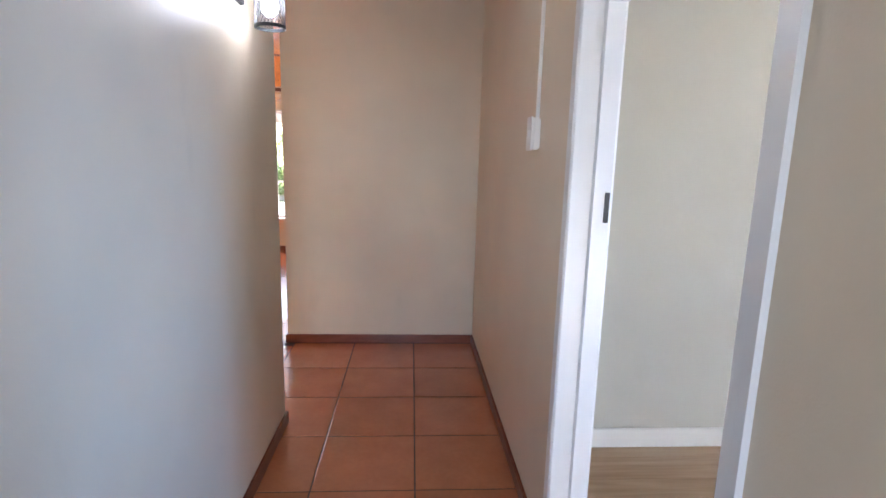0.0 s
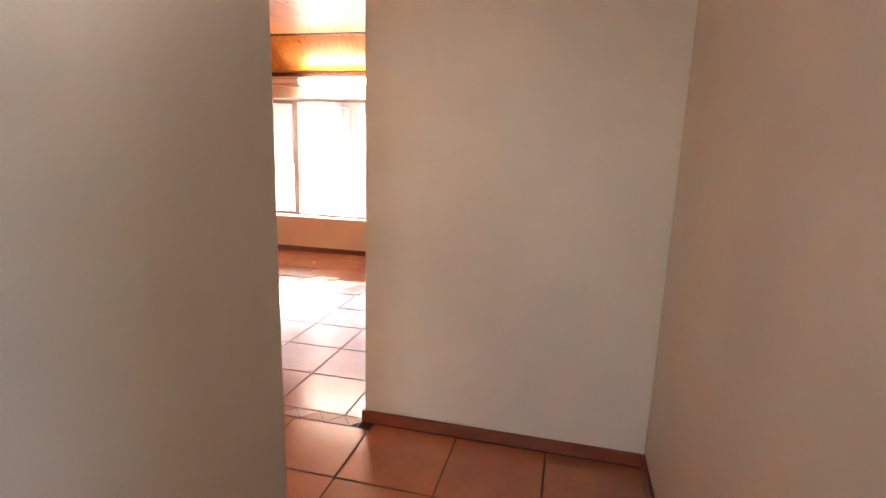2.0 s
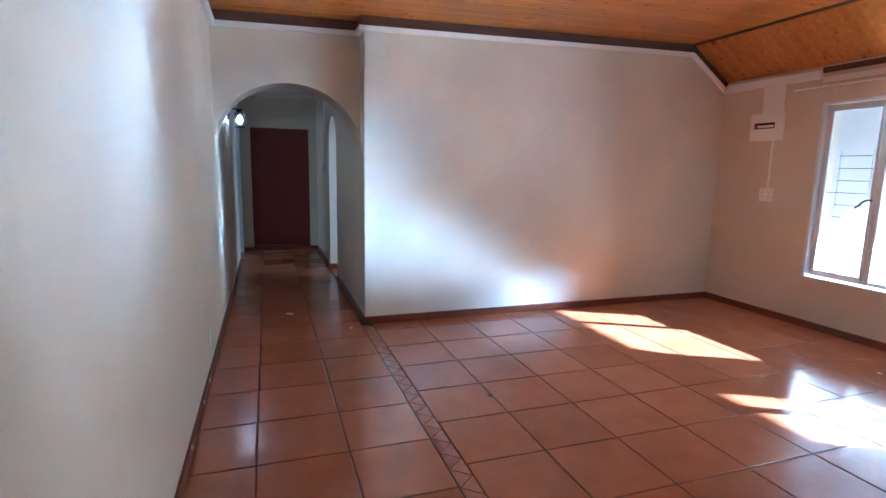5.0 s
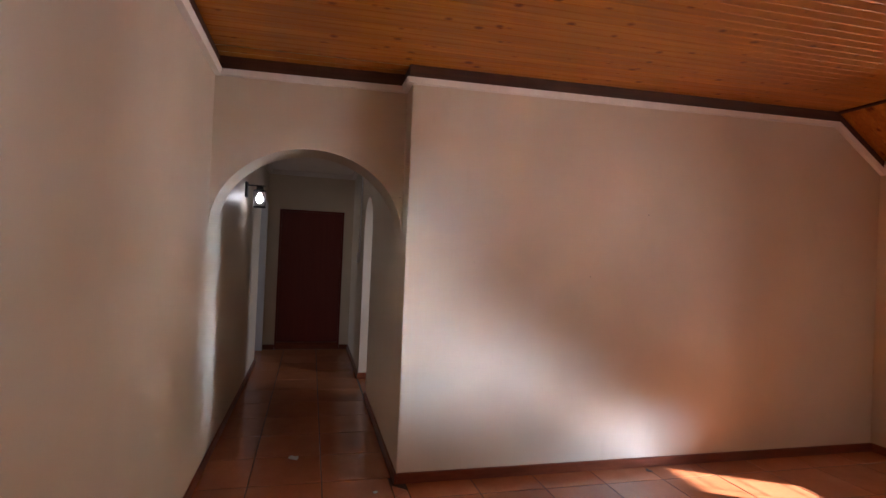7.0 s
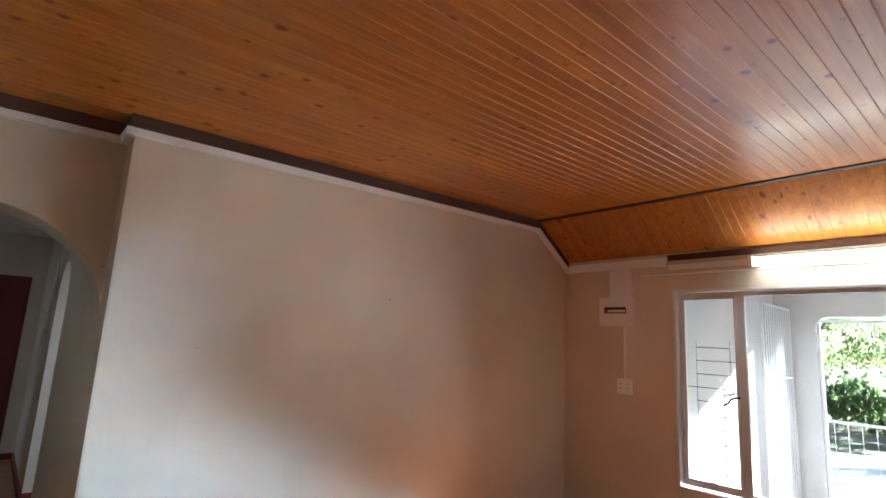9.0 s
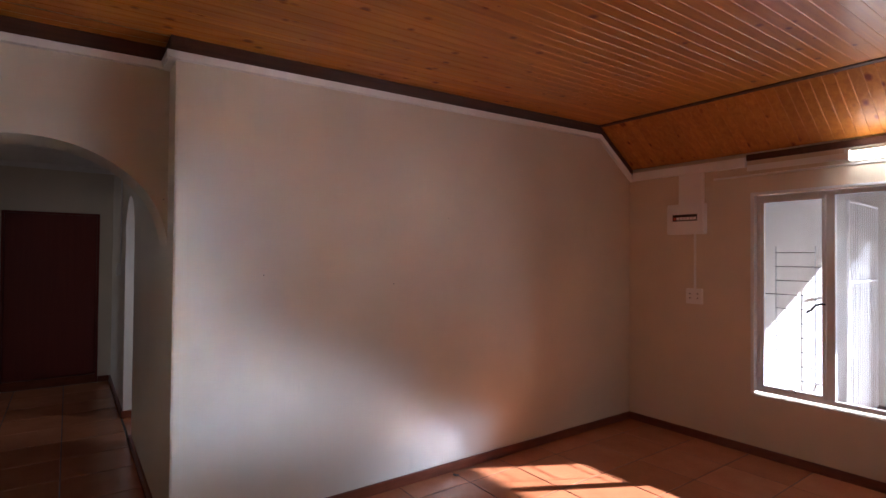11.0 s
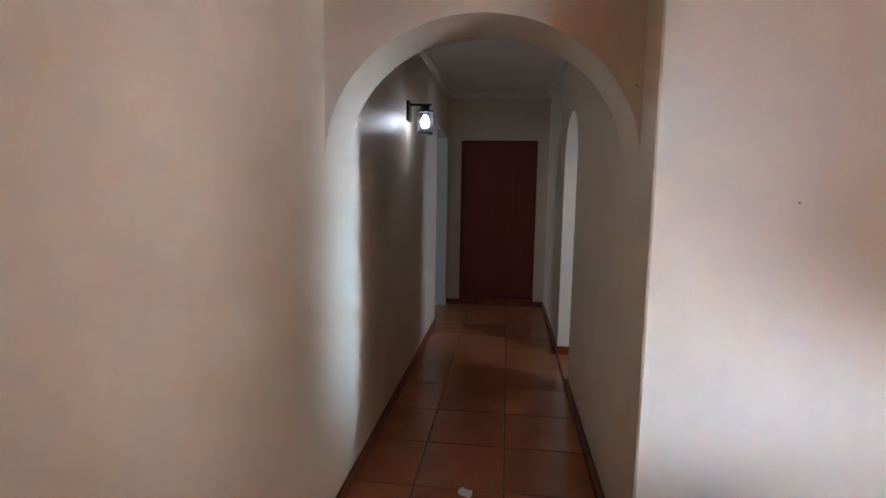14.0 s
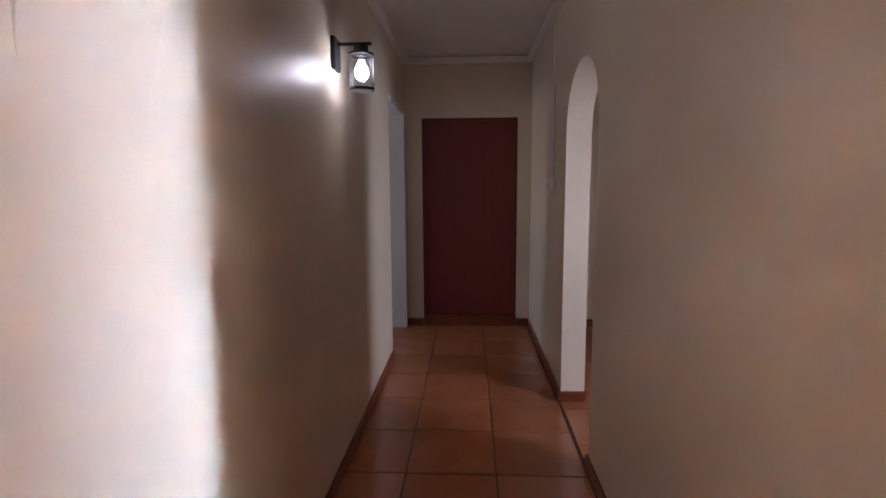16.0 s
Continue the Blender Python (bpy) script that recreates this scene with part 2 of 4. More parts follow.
def bm_prism(bm, pts, axis, a0, a1):
    """Polygon of (u, v) swept along an axis: x -> (y, z), y -> (x, z), z -> (x, y)."""
    def at(u, v, a):
        return {"x": (a, u, v), "y": (u, a, v), "z": (u, v, a)}[axis]
    lo = [bm.verts.new(at(u, v, a0)) for u, v in pts]
    hi = [bm.verts.new(at(u, v, a1)) for u, v in pts]
    bm.faces.new(lo)
    bm.faces.new(hi[::-1])
    for i in range(len(pts)):
        j = (i + 1) % len(pts)
        bm.faces.new((lo[j], lo[i], hi[i], hi[j]))
    return bm


def bm_tube(bm, pts, r, sides=10):
    """Round rod along a line of points."""
    rings = []
    pts = [Vector(p) for p in pts]
    for i, p in enumerate(pts):
        d = (pts[min(i + 1, len(pts) - 1)] - pts[max(i - 1, 0)]).normalized()
        q = d.to_track_quat("Z", "Y")
        rings.append([bm.verts.new(p + q @ Vector((r * math.cos(2 * math.pi * k / sides), r * math.sin(2 * math.pi * k / sides), 0))) for k in range(sides)])
    for a, b in zip(rings, rings[1:]):
        for k in range(sides):
            bm.faces.new((a[k], a[(k + 1) % sides], b[(k + 1) % sides], b[k]))
    bm.faces.new(rings[0][::-1])
    bm.faces.new(rings[-1])
    return bm


def bm_lathe(bm, profile, centre=(0, 0, 0), sides=24):
    c = Vector(centre)
    rings = [[bm.verts.new(c + Vector((r * math.cos(2 * math.pi * k / sides), r * math.sin(2 * math.pi * k / sides), z))) for k in range(sides)] for r, z in profile]
    for a, b in zip(rings, rings[1:]):
        for k in range(sides):
            bm.faces.new((a[k], a[(k + 1) % sides], b[(k + 1) % sides], b[k]))
    return bm


def finish(name, bm, mat, smooth=False):
    bmesh.ops.recalc_face_normals(bm, faces=bm.faces)
    me = bpy.data.meshes.new(name)
    bm.to_mesh(me)
    bm.free()
    me.materials.append(mat)
    if smooth:
        for p in me.polygons:
            p.use_smooth = True
        me.set_sharp_from_angle(angle=radians(35))
    return me


def part(name, bm, mat, parent, label="", smooth=False):
    ob = new(name, finish(name, bm, mat, smooth))
    if parent is not None:
        ob.parent = parent
    return tagged(ob, label=label)


def thing(name, bm, mat, label, category, group="", smooth=False):
    return tagged(part(name, bm, mat, None, "", smooth), label, category, group)


def empty(name, label, category, group="", m=None):
    ob = tagged(new(name), label, category, group)
    if m is not None:
        ob.matrix_basis = m
    return ob


def structure(name, bm, mat, label="", smooth=False):
    return tagged(part(name, bm, mat, None, label, smooth), kind="structure")


# ---------------------------------------------------------------- plan
X_GABLE, Y_LEFT, Y_RIGHT, Y_WIN = -5.485, 1.157, 2.424, 6.572
X_ARCH, X_ARCH_BACK, X_END = -5.70, -6.03, -10.197
Y_STOP, X_STOP = 2.468, -1.034              # the short wall that faces the passage
X_PL, X_PR, T_PR = -0.745, 0.488, 0.118      # passage walls
TOP = 3.0
W0, W1, WZ0, WZ1 = -4.32, -1.33, 0.50, 2.148 # lounge window
V0, V1 = -0.15, 1.35                        # second lounge window
D0, D1 = -0.895, 0.055                        # bedroom doorway in the passage


def ceil_z(y):
    return 2.788 + 0.0235 * (y - 2.4)


Y_BEND, Z_EAVE = 6.04, 2.505

# walls
structure("wall_south", boxes((-9.18, X_PL - 0.14, Y_LEFT - 0.14, Y_LEFT, 0, TOP), (-10.14, -9.18, Y_LEFT - 0.14, Y_LEFT, 2.19, TOP),
                              (-10.34, -10.14, Y_LEFT - 0.14, Y_LEFT, 0, TOP)), WALL)
structure("wall_passage_left", boxes((X_PL - 0.14, X_PL, -3.2, Y_LEFT, 0, TOP)), WALL)
structure("wall_passage_right", boxes((X_PR, X_PR + T_PR, D1, Y_STOP + 0.14, 0, TOP), (X_PR, X_PR + T_PR, -3.2, D0, 0, TOP),
                                      (X_PR, X_PR + T_PR, D0, D1, 2.05, TOP)), WALL)
structure("wall_passage_back", boxes((X_PL - 0.14, X_PR + T_PR, -3.34, -3.2, 0, 0.9), (X_PL - 0.14, X_PR + T_PR, -3.34, -3.2, 2.1, TOP), (X_PL - 0.14, -0.62, -3.34, -3.2, 0.9, 2.1), (0.28, X_PR + T_PR, -3.34, -3.2, 0.9, 2.1)), WALL)
structure("wall_passage_end", boxes((X_STOP, X_PR, Y_STOP, Y_STOP + 0.14, 0, TOP), bevel=0.006), WALL)
structure("wall_lounge_east", boxes((3.0, 3.14, Y_STOP, Y_WIN + 0.23, 0, TOP), (X_PR + T_PR, 3.0, Y_STOP, Y_STOP + 0.14, 0, TOP)), WALL)
structure("wall_gable", boxes((X_GABLE - 0.14, X_GABLE, Y_RIGHT + 0.003, Y_WIN, 0, TOP), bevel=0.006), WALL)


def arch_points(c, half, rise, base, n=28):
    return [(c - half * math.cos(math.pi * k / n), base + rise * math.sin(math.pi * k / n)) for k in range(n + 1)]


# corridor arch, a shallow oval that dies into the side walls
bm = bmesh.new()
ARCH_C, ARCH_H = 0.5 * (Y_LEFT + Y_RIGHT), 0.5 * (Y_RIGHT - Y_LEFT)
pts = [p for p in arch_points(ARCH_C, ARCH_H, 0.565, 1.645, 48) if Y_LEFT + 0.001 < p[0] < Y_RIGHT - 0.001]
z_lo = z_hi = 1.645
outline = [(Y_LEFT, z_lo)] + pts + [(Y_RIGHT, z_hi), (Y_RIGHT, TOP), (Y_LEFT, TOP)]
bm_prism(bm, outline, "x", X_ARCH_BACK, X_ARCH)
soft = [e for e in bm.edges if all(abs(v.co.x - X_ARCH) < 1e-4 and v.co.z < 2.3 for v in e.verts)]
bmesh.ops.bevel(bm, geom=soft, offset=0.022, segments=3, affect="EDGES", clamp_overlap=True)
structure("wall_arch", bm, WALL, smooth=True)

# corridor right wall with a narrow arched opening
A0, A1 = -8.33, -7.50
bm = boxes((A1, X_GABLE - 0.14, Y_RIGHT, Y_RIGHT + 0.16, 0, TOP), (X_END, A0, Y_RIGHT, Y_RIGHT + 0.16, 0, TOP))
top = arch_points(0.5 * (A0 + A1), 0.5 * (A1 - A0), 0.37, 1.775)
bm_prism(bm, top + [(A1, TOP), (A0, TOP)], "y", Y_RIGHT, Y_RIGHT + 0.16)
structure("wall_corridor_right", bm, WALL)
structure("wall_corridor_corner", boxes((X_GABLE - 0.14, X_GABLE, Y_RIGHT, Y_RIGHT + 0.003, 0, TOP)), WALL)

DY0, DY1, DZ = 1.332, 2.286, 2.113
structure("wall_corridor_end", boxes((X_END - 0.14, X_END, Y_LEFT, DY0, 0, TOP), (X_END - 0.14, X_END, DY1, 5.2, 0, TOP),
                                     (X_END - 0.14, X_END, DY0, DY1, DZ, TOP)), WALL)

bm = boxes((-5.7, W0, Y_WIN, Y_WIN + 0.23, 0, TOP), (W1, V0, Y_WIN, Y_WIN + 0.23, 0, TOP), (V1, 3.14, Y_WIN, Y_WIN + 0.23, 0, TOP),
           (W0, W1, Y_WIN, Y_WIN + 0.23, 0, WZ0 - 0.02), (W0, W1, Y_WIN, Y_WIN + 0.23, WZ1, TOP),
           (V0, V1, Y_WIN, Y_WIN + 0.23, 0, WZ0), (V0, V1, Y_WIN, Y_WIN + 0.23, WZ1, TOP))
structure("wall_north", bm, WALL)

# rooms that show through openings
structure("wall_bedroom_north", boxes((X_PR + T_PR, 3.2, 0.89, 1.03, 0, TOP)), WALL_GREY)
structure("wall_bedroom_south", boxes((X_PR + T_PR, 3.2, -3.34, -3.2, 0, TOP)), WALL_GREY)
structure("wall_bedroom_east", boxes((3.1, 3.24, -3.2, -1.45, 0, TOP), (3.1, 3.24, -0.35, 0.89, 0, TOP), (3.1, 3.24, -1.45, -0.35, 0, 0.8), (3.1, 3.24, -1.45, -0.35, 2.1, TOP)), WALL_GREY)
structure("wall_side_room", boxes((X_END, -6.5, 5.06, 5.2, 0, TOP), (-5.65, -5.62, 5.06, 5.2, 0, TOP), (-6.5, -5.65, 5.06, 5.2, 0, 0.7), (-6.5, -5.65, 5.06, 5.2, 2.1, TOP)), WALL)
structure("wall_west_room", boxes((X_END - 0.14, X_END, -2.14, Y_LEFT - 0.14, 0, TOP), (-7.0, -6.86, -2.0, Y_LEFT - 0.14, 0, TOP),
                                  (X_END, -9.95, -2.14, -2.0, 0, TOP), (-8.65, -6.86, -2.14, -2.0, 0, TOP), (-9.95, -8.65, -2.14, -2.0, 0, 0.7), (-9.95, -8.65, -2.14, -2.0, 2.1, TOP)), WALL_COOL)

# white ceilings
structure("ceiling_corridor", boxes((X_END, X_ARCH_BACK, Y_LEFT, Y_RIGHT, 2.69, 2.72)), CEIL_WHITE)
structure("ceiling_passage", boxes((X_PL, X_PR, -3.2, Y_LEFT - 0.1, 2.63, 2.66)), CEIL_WHITE)
structure("passage_header", boxes((X_PL, X_PR, Y_LEFT - 0.1, Y_LEFT, 2.6, TOP)), WALL)
structure("ceiling_bedroom", boxes((X_PR + T_PR, 3.1, -3.2, 0.89, 2.6, 2.63)), CEIL_WHITE)
structure("ceiling_side_room", boxes((X_END, X_GABLE - 0.14, Y_RIGHT + 0.16, 5.06, 2.6, 2.63)), CEIL_WHITE)
structure("ceiling_west_room", boxes((X_END, -7.0, -2.0, Y_LEFT - 0.14, 2.6, 2.63)), CEIL_WHITE)
structure("roof", boxes((-10.6, 3.6, -3.8, 7.0, TOP, TOP + 0.12)), BROWN_TRIM)

# pine plank ceiling: grooved boards along y, flat part and eave slope
bm = bmesh.new()
PLANK = 0.072
x = X_GABLE
while x < 3.0:
    a, b = x, min(x + PLANK, 3.0)
    prof = [(a, 0.0024), (a + 0.001, 0.0024), (a + 0.0035, 0.0), (b - 0.0035, 0.0), (b - 0.001, 0.0024), (b, 0.0024)]
    for (ya, za), (yb, zb) in (((Y_LEFT, ceil_z(Y_LEFT)), (Y_BEND, ceil_z(Y_BEND))), ((Y_BEND + 0.004, ceil_z(Y_BEND)), (Y_WIN, Z_EAVE))):
        r0 = [bm.verts.new((u, ya, za + v)) for u, v in prof]
        r1 = [bm.verts.new((u, yb, zb + v)) for u, v in prof]
        for i in range(len(prof) - 1):
            bm.faces.new((r0[i], r0[i + 1], r1[i + 1], r1[i]))
    x += PLANK
for a, b in ((X_ARCH, X_GABLE),):
    n = 2
    for i in range(n):
        u0, u1 = a + (b - a) * i / n, a + (b - a) * (i + 1) / n
        v = [bm.verts.new(p) for p in ((u0, Y_LEFT, ceil_z(Y_LEFT)), (u1 - 0.006, Y_LEFT, ceil_z(Y_LEFT)), (u1 - 0.006, Y_RIGHT, ceil_z(Y_RIGHT)), (u0, Y_RIGHT, ceil_z(Y_RIGHT)))]
        bm.faces.new(v)
structure("ceiling", bm, PINE, "varnished knotty pine plank ceiling")


def trim_run(name, mat, runs, label=""):
    """Straight boxes along the walls."""
    return structure(name, boxes(*runs, bevel=0.004), mat, label)


# dark trim and white cornice under the planks; both follow the ceiling's slight rise
def sloped_strip(bm, p, q, nrm, depth, drop0, drop1):
    (x0, y0), (x1, y1) = p, q
    nx, ny = nrm
    vs = []
    for (x, y) in (p, q):
        z = ceil_z(y) if y <= Y_BEND + 1e-6 else ceil_z(Y_BEND) + (Z_EAVE - ceil_z(Y_BEND)) * (y - Y_BEND) / (Y_WIN - Y_BEND)
        vs.append([bm.verts.new((x + nx * d, y + ny * d, z - dr)) for d, dr in ((0.001, drop0), (depth, drop0), (depth * 0.75, drop1), (0.001, drop1))])
    a, b = vs
    for i in range(4):
        j = (i + 1) % 4
        bm.faces.new((a[i], a[j], b[j], b[i]))
    bm.faces.new(a)
    bm.faces.new(b[::-1])


def strip_all(depth, drop0, drop1):
    bm = bmesh.new()
    sloped_strip(bm, (X_ARCH, Y_LEFT), (X_PL - 0.14, Y_LEFT), (0, 1), depth, drop0, drop1)
    sloped_strip(bm, (X_ARCH, Y_LEFT + 0.002), (X_ARCH, Y_RIGHT), (1, 0), depth, drop0, drop1)
    sloped_strip(bm, (X_ARCH, Y_RIGHT), (X_GABLE + depth, Y_RIGHT), (0, -1), depth, drop0, drop1)
    sloped_strip(bm, (X_GABLE, Y_RIGHT - depth), (X_GABLE, Y_BEND), (1, 0), depth, drop0, drop1)
    sloped_strip(bm, (X_GABLE, Y_BEND + 0.001), (X_GABLE, Y_WIN), (1, 0), depth, drop0, drop1)
    return bm


structure("trim", strip_all(0.03, 0.0, 0.085), BROWN_TRIM, "dark brown edge trim under the plank ceiling")
structure("cornice", strip_all(0.05, 0.087, 0.124), CORNICE, "white painted cornice strip")
bm = bmesh.new()
bm_prism(bm, [(Y_BEND - 0.012, ceil_z(Y_BEND) - 0.010), (Y_BEND + 0.02, ceil_z(Y_BEND) - 0.018), (Y_BEND + 0.02, ceil_z(Y_BEND) + 0.02), (Y_BEND - 0.012, ceil_z(Y_BEND) + 0.02)], "x", X_GABLE + 0.04, 3.0)
structure("trim_bend", bm, BROWN_TRIM)
# dark strip added for the shade between trunking and eave, no real trim
structure("eave_shade_strip", boxes((-4.368, 2.99, Y_WIN - 0.022, Y_WIN - 0.0005, 2.436, 2.488), bevel=0.003), BROWN_TRIM, "dark strip standing in for shade along the top of the window wall")
trim_run("cornice_corridor", CORNICE, [(X_END, X_END + 0.05, Y_LEFT, Y_RIGHT, 2.625, 2.69), (X_END + 0.05, X_ARCH_BACK, Y_LEFT, Y_LEFT + 0.05, 2.625, 2.69),
                                       (X_END + 0.05, X_ARCH_BACK, Y_RIGHT - 0.05, Y_RIGHT, 2.625, 2.69)])

# skirting
SK, SH = 0.016, 0.072
runs = [(-9.18, X_PL, Y_LEFT, Y_LEFT + SK, 0, SH), (X_PL, X_PL + SK, -3.2, Y_LEFT + SK, 0, SH), (X_PR - SK, X_PR, D1 + 0.05, Y_STOP, 0, SH), (X_PR - SK, X_PR, -3.2, D0 - 0.05, 0, SH),
        (X_STOP - SK, X_PR - SK, Y_STOP - SK, Y_STOP, 0, SH), (X_STOP - SK, X_STOP, Y_STOP, Y_STOP + 0.14, 0, SH),
        (A1, X_GABLE + SK, Y_RIGHT - SK, Y_RIGHT, 0, SH), (X_GABLE, X_GABLE + SK, Y_RIGHT, Y_WIN, 0, SH), (X_GABLE + SK, 3.0, Y_WIN - SK, Y_WIN, 0, SH),
        (X_END, A0 + 0.0, Y_RIGHT - SK, Y_RIGHT, 0, SH), (A0, A0 + SK, Y_RIGHT - SK, Y_RIGHT + 0.16, 0, SH), (A1 - SK, A1, Y_RIGHT - SK, Y_RIGHT + 0.16, 0, SH),
        (X_END, X_END + SK, DY1, Y_RIGHT - SK, 0, SH), (X_END, X_END + SK, Y_LEFT, DY0, 0, SH),
        (X_END, X_END + SK, Y_RIGHT + 0.16, 5.06, 0, SH), (X_END + SK, A0, Y_RIGHT + 0.16, Y_RIGHT + 0.16 + SK, 0, SH)]
trim_run("baseboard", SKIRT, runs, "red-brown varnished timber skirting")
trim_run("baseboard_bedroom", GLOSS_WHITE, [(X_PR + T_PR, 3.1, 0.874, 0.89, 0, 0.11)], "white painted skirting")

# floors: grout beds, with the tiles last in the file
floor = structure("floor", boxes((X_END, 3.0, Y_LEFT - 0.14, Y_WIN, -0.1, -0.003), (X_PL, X_PR, -3.2, Y_LEFT - 0.14, -0.1, -0.003)), GROUT, "glazed terracotta floor tiles with dark grout")
structure("floor_bedroom", boxes(*[(X_PR + 0.0, 3.1, -3.2 + 0.19 * i + 0.001, -3.2 + 0.19 * (i + 1) - 0.001, -0.02, -0.001) for i in range(22)]), LAMINATE, "pale oak laminate planks")
structure("floor_west_room", boxes((X_END, -7.0, -2.0, Y_LEFT - 0.14, -0.1, 0.0)), TILE)

# ---------------------------------------------------------------- lounge window
def steel_window(name, x0, x1, mullions, barred):
    """White steel window with side sashes, set near the wall's inner face."""
    win = tagged(new(name), "white steel-framed window with side sashes and a tiled sill", "window", kind="structure")
    ya, yb = Y_WIN + 0.055, Y_WIN + 0.095
    z0, z1 = WZ0 + 0.015, WZ1 - 0.006
    fr = 0.035
    part("window_frame", boxes((x0 + 0.003, x1 - 0.003, ya, yb, z0, z0 + fr), (x0 + 0.003, x1 - 0.003, ya, yb, z1 - fr, z1),
                               (x0 + 0.003, x0 + fr, ya, yb, z0 + fr, z1 - fr), (x1 - fr, x1 - 0.003, ya, yb, z0 + fr, z1 - fr), bevel=0.004), GLOSS_WHITE, win)
    edges = [x0 + fr] + list(mullions) + [x1 - fr]
    for mx in mullions:
        part("mullion", boxes((mx - 0.028, mx + 0.028, ya - 0.006, yb, z0 + fr, z1 - fr), bevel=0.004), GLOSS_WHITE, win)
    for i in range(len(edges) - 1):
        a = edges[i] + (0.0 if i == 0 else 0.028)
        b = edges[i + 1] - (0.0 if i == len(edges) - 2 else 0.028)
        pane = part("pane", boxes((a, b, ya + 0.018, ya + 0.022, z0 + fr, z1 - fr)), GLASS, win)
        pane.visible_shadow = False
        if b - a < 0.8:
            s = 0.026
            part("sash", boxes((a + 0.002, b - 0.002, ya - 0.012, ya + 0.014, z0 + fr, z0 + fr + s), (a + 0.002, b - 0.002, ya - 0.012, ya + 0.014, z1 - fr - s, z1 - fr),
                               (a + 0.002, a + s, ya - 0.012, ya + 0.014, z0 + fr + s, z1 - fr - s), (b - s, b - 0.002, ya - 0.012, ya + 0.014, z0 + fr + s, z1 - fr - s), bevel=0.003), GLOSS_WHITE, win)
            hb = bmesh.new()
            hx = b - 0.004 if i == 0 else a + 0.004
            sg = -1 if i == 0 else 1
            bm_tube(hb, [(hx, ya - 0.014, 1.275), (hx + sg * 0.02, ya - 0.04, 1.278), (hx + sg * 0.055, ya - 0.045, 1.262), (hx + sg * 0.085, ya - 0.044, 1.225), (hx + sg * 0.115, ya - 0.042, 1.205)], 0.008)
            part("handle", hb, BLACK_METAL, win, "dark curved sash handle", True)
            cb = bmesh.new()
            bm_tube(cb, [(0.5 * (a + b) - 0.02, ya - 0.02, z0 + fr + 0.03), (0.5 * (a + b) + 0.02, ya - 0.022, z0 + fr + 0.032), (0.5 * (a + b) + 0.03, ya - 0.02, z0 + fr + 0.012)], 0.005, 6)
            part("stay", cb, BLACK_METAL, win, "small dark sash stay", True)
    if barred:
        a, b = x0 + fr, mullions[0] - 0.028
        yc = yb + 0.02
        v0, v1 = a + 0.085, b - 0.095
        zs = [0.648 + 0.1135 * k for k in range(10)]
        for k, z in enumerate(zs):
            bb_ = bmesh.new()
            bm_tube(bb_, [(a if k in (0, 6) else v0, yc, z), (b if k in (0, 8) else v1, yc, z)], 0.003, 6)
            part("burglar_bar", bb_, DARK_STEEL, win)
        for v in (v0, v1):
            bb_ = bmesh.new()
            bm_tube(bb_, [(v, yc + 0.011, 0.64), (v, yc + 0.011, 1.72)], 0.004, 6)
            part("burglar_bar", bb_, GLOSS_WHITE, win, "white upright of the burglar bars")
    # tiled sill in separate pieces
    x = x0
    widths = [0.20, 0.30, 0.30, 0.30]
    k = 0
    while x < x1 - 0.01:
        w = min(widths[k % 4], x1 - x)
        part("sill_tile", boxes((x + 0.001, x + w - 0.002, Y_WIN - 0.012, ya - 0.002, WZ0 - 0.018, WZ0 + 0.002), bevel=0.002), SILL_TILE, win)
        x += w
        k += 1
    part("reveal_trim", boxes((x0 - 0.022, x0 - 0.001, Y_WIN - 0.004, Y_WIN - 0.0005, WZ0, WZ1 + 0.02), (x0, x1, Y_WIN - 0.004, Y_WIN - 0.0005, WZ1 + 0.001, WZ1 + 0.02)), GLOSS_WHITE, win)
    part("reveal", boxes((x0 + 0.0005, x0 + 0.003, Y_WIN, ya, WZ0 + 0.002, WZ1), (x1 - 0.003, x1 - 0.0005, Y_WIN, ya, WZ0 + 0.002, WZ1)), GLOSS_WHITE, win)
    return win


steel_window("window_1", W0, W1, (-3.80, -1.85), True)
steel_window("window_2", V0, V1, (0.6,), False)


# ---------------------------------------------------------------- doors and door frames
door = tagged(new("door_1"), "closed mahogany-stained door at the corridor's end", "door", kind="structure")
part("door_leaf", boxes((X_END - 0.05, X_END - 0.012, DY0 + 0.03, DY1 - 0.03, 0.11, DZ - 0.03), bevel=0.003), DOOR_RED, door)
part("door_frame", boxes((X_END - 0.08, X_END + 0.004, DY0 + 0.001, DY0 + 0.028, 0.0, DZ - 0.002), (X_END - 0.08, X_END + 0.004, DY1 - 0.028, DY1 - 0.001, 0.0, DZ - 0.002),
                         (X_END - 0.08, X_END + 0.004, DY0 + 0.028, DY1 - 0.028, DZ - 0.028, DZ - 0.002), bevel=0.003), DOOR_RED, door)
part("plinth", boxes((X_END - 0.06, X_END + 0.014, DY0 + 0.028, DY1 - 0.028, 0.0, 0.105), bevel=0.004), SKIRT, door, "dark red-brown kick board")
kb = bmesh.new()
bm_tube(kb, [(X_END - 0.0115, 0.5 * (DY0 + DY1) + 0.0, 1.12), (X_END - 0.0115, 0.5 * (DY0 + DY1) + 0.002, 1.33)], 0.0025, 6)
part("scratch", kb, SKIRT, door)
part("door_back", boxes((X_END - 0.12, X_END - 0.081, DY0, DY1, 0, DZ)), BROWN_TRIM, door)

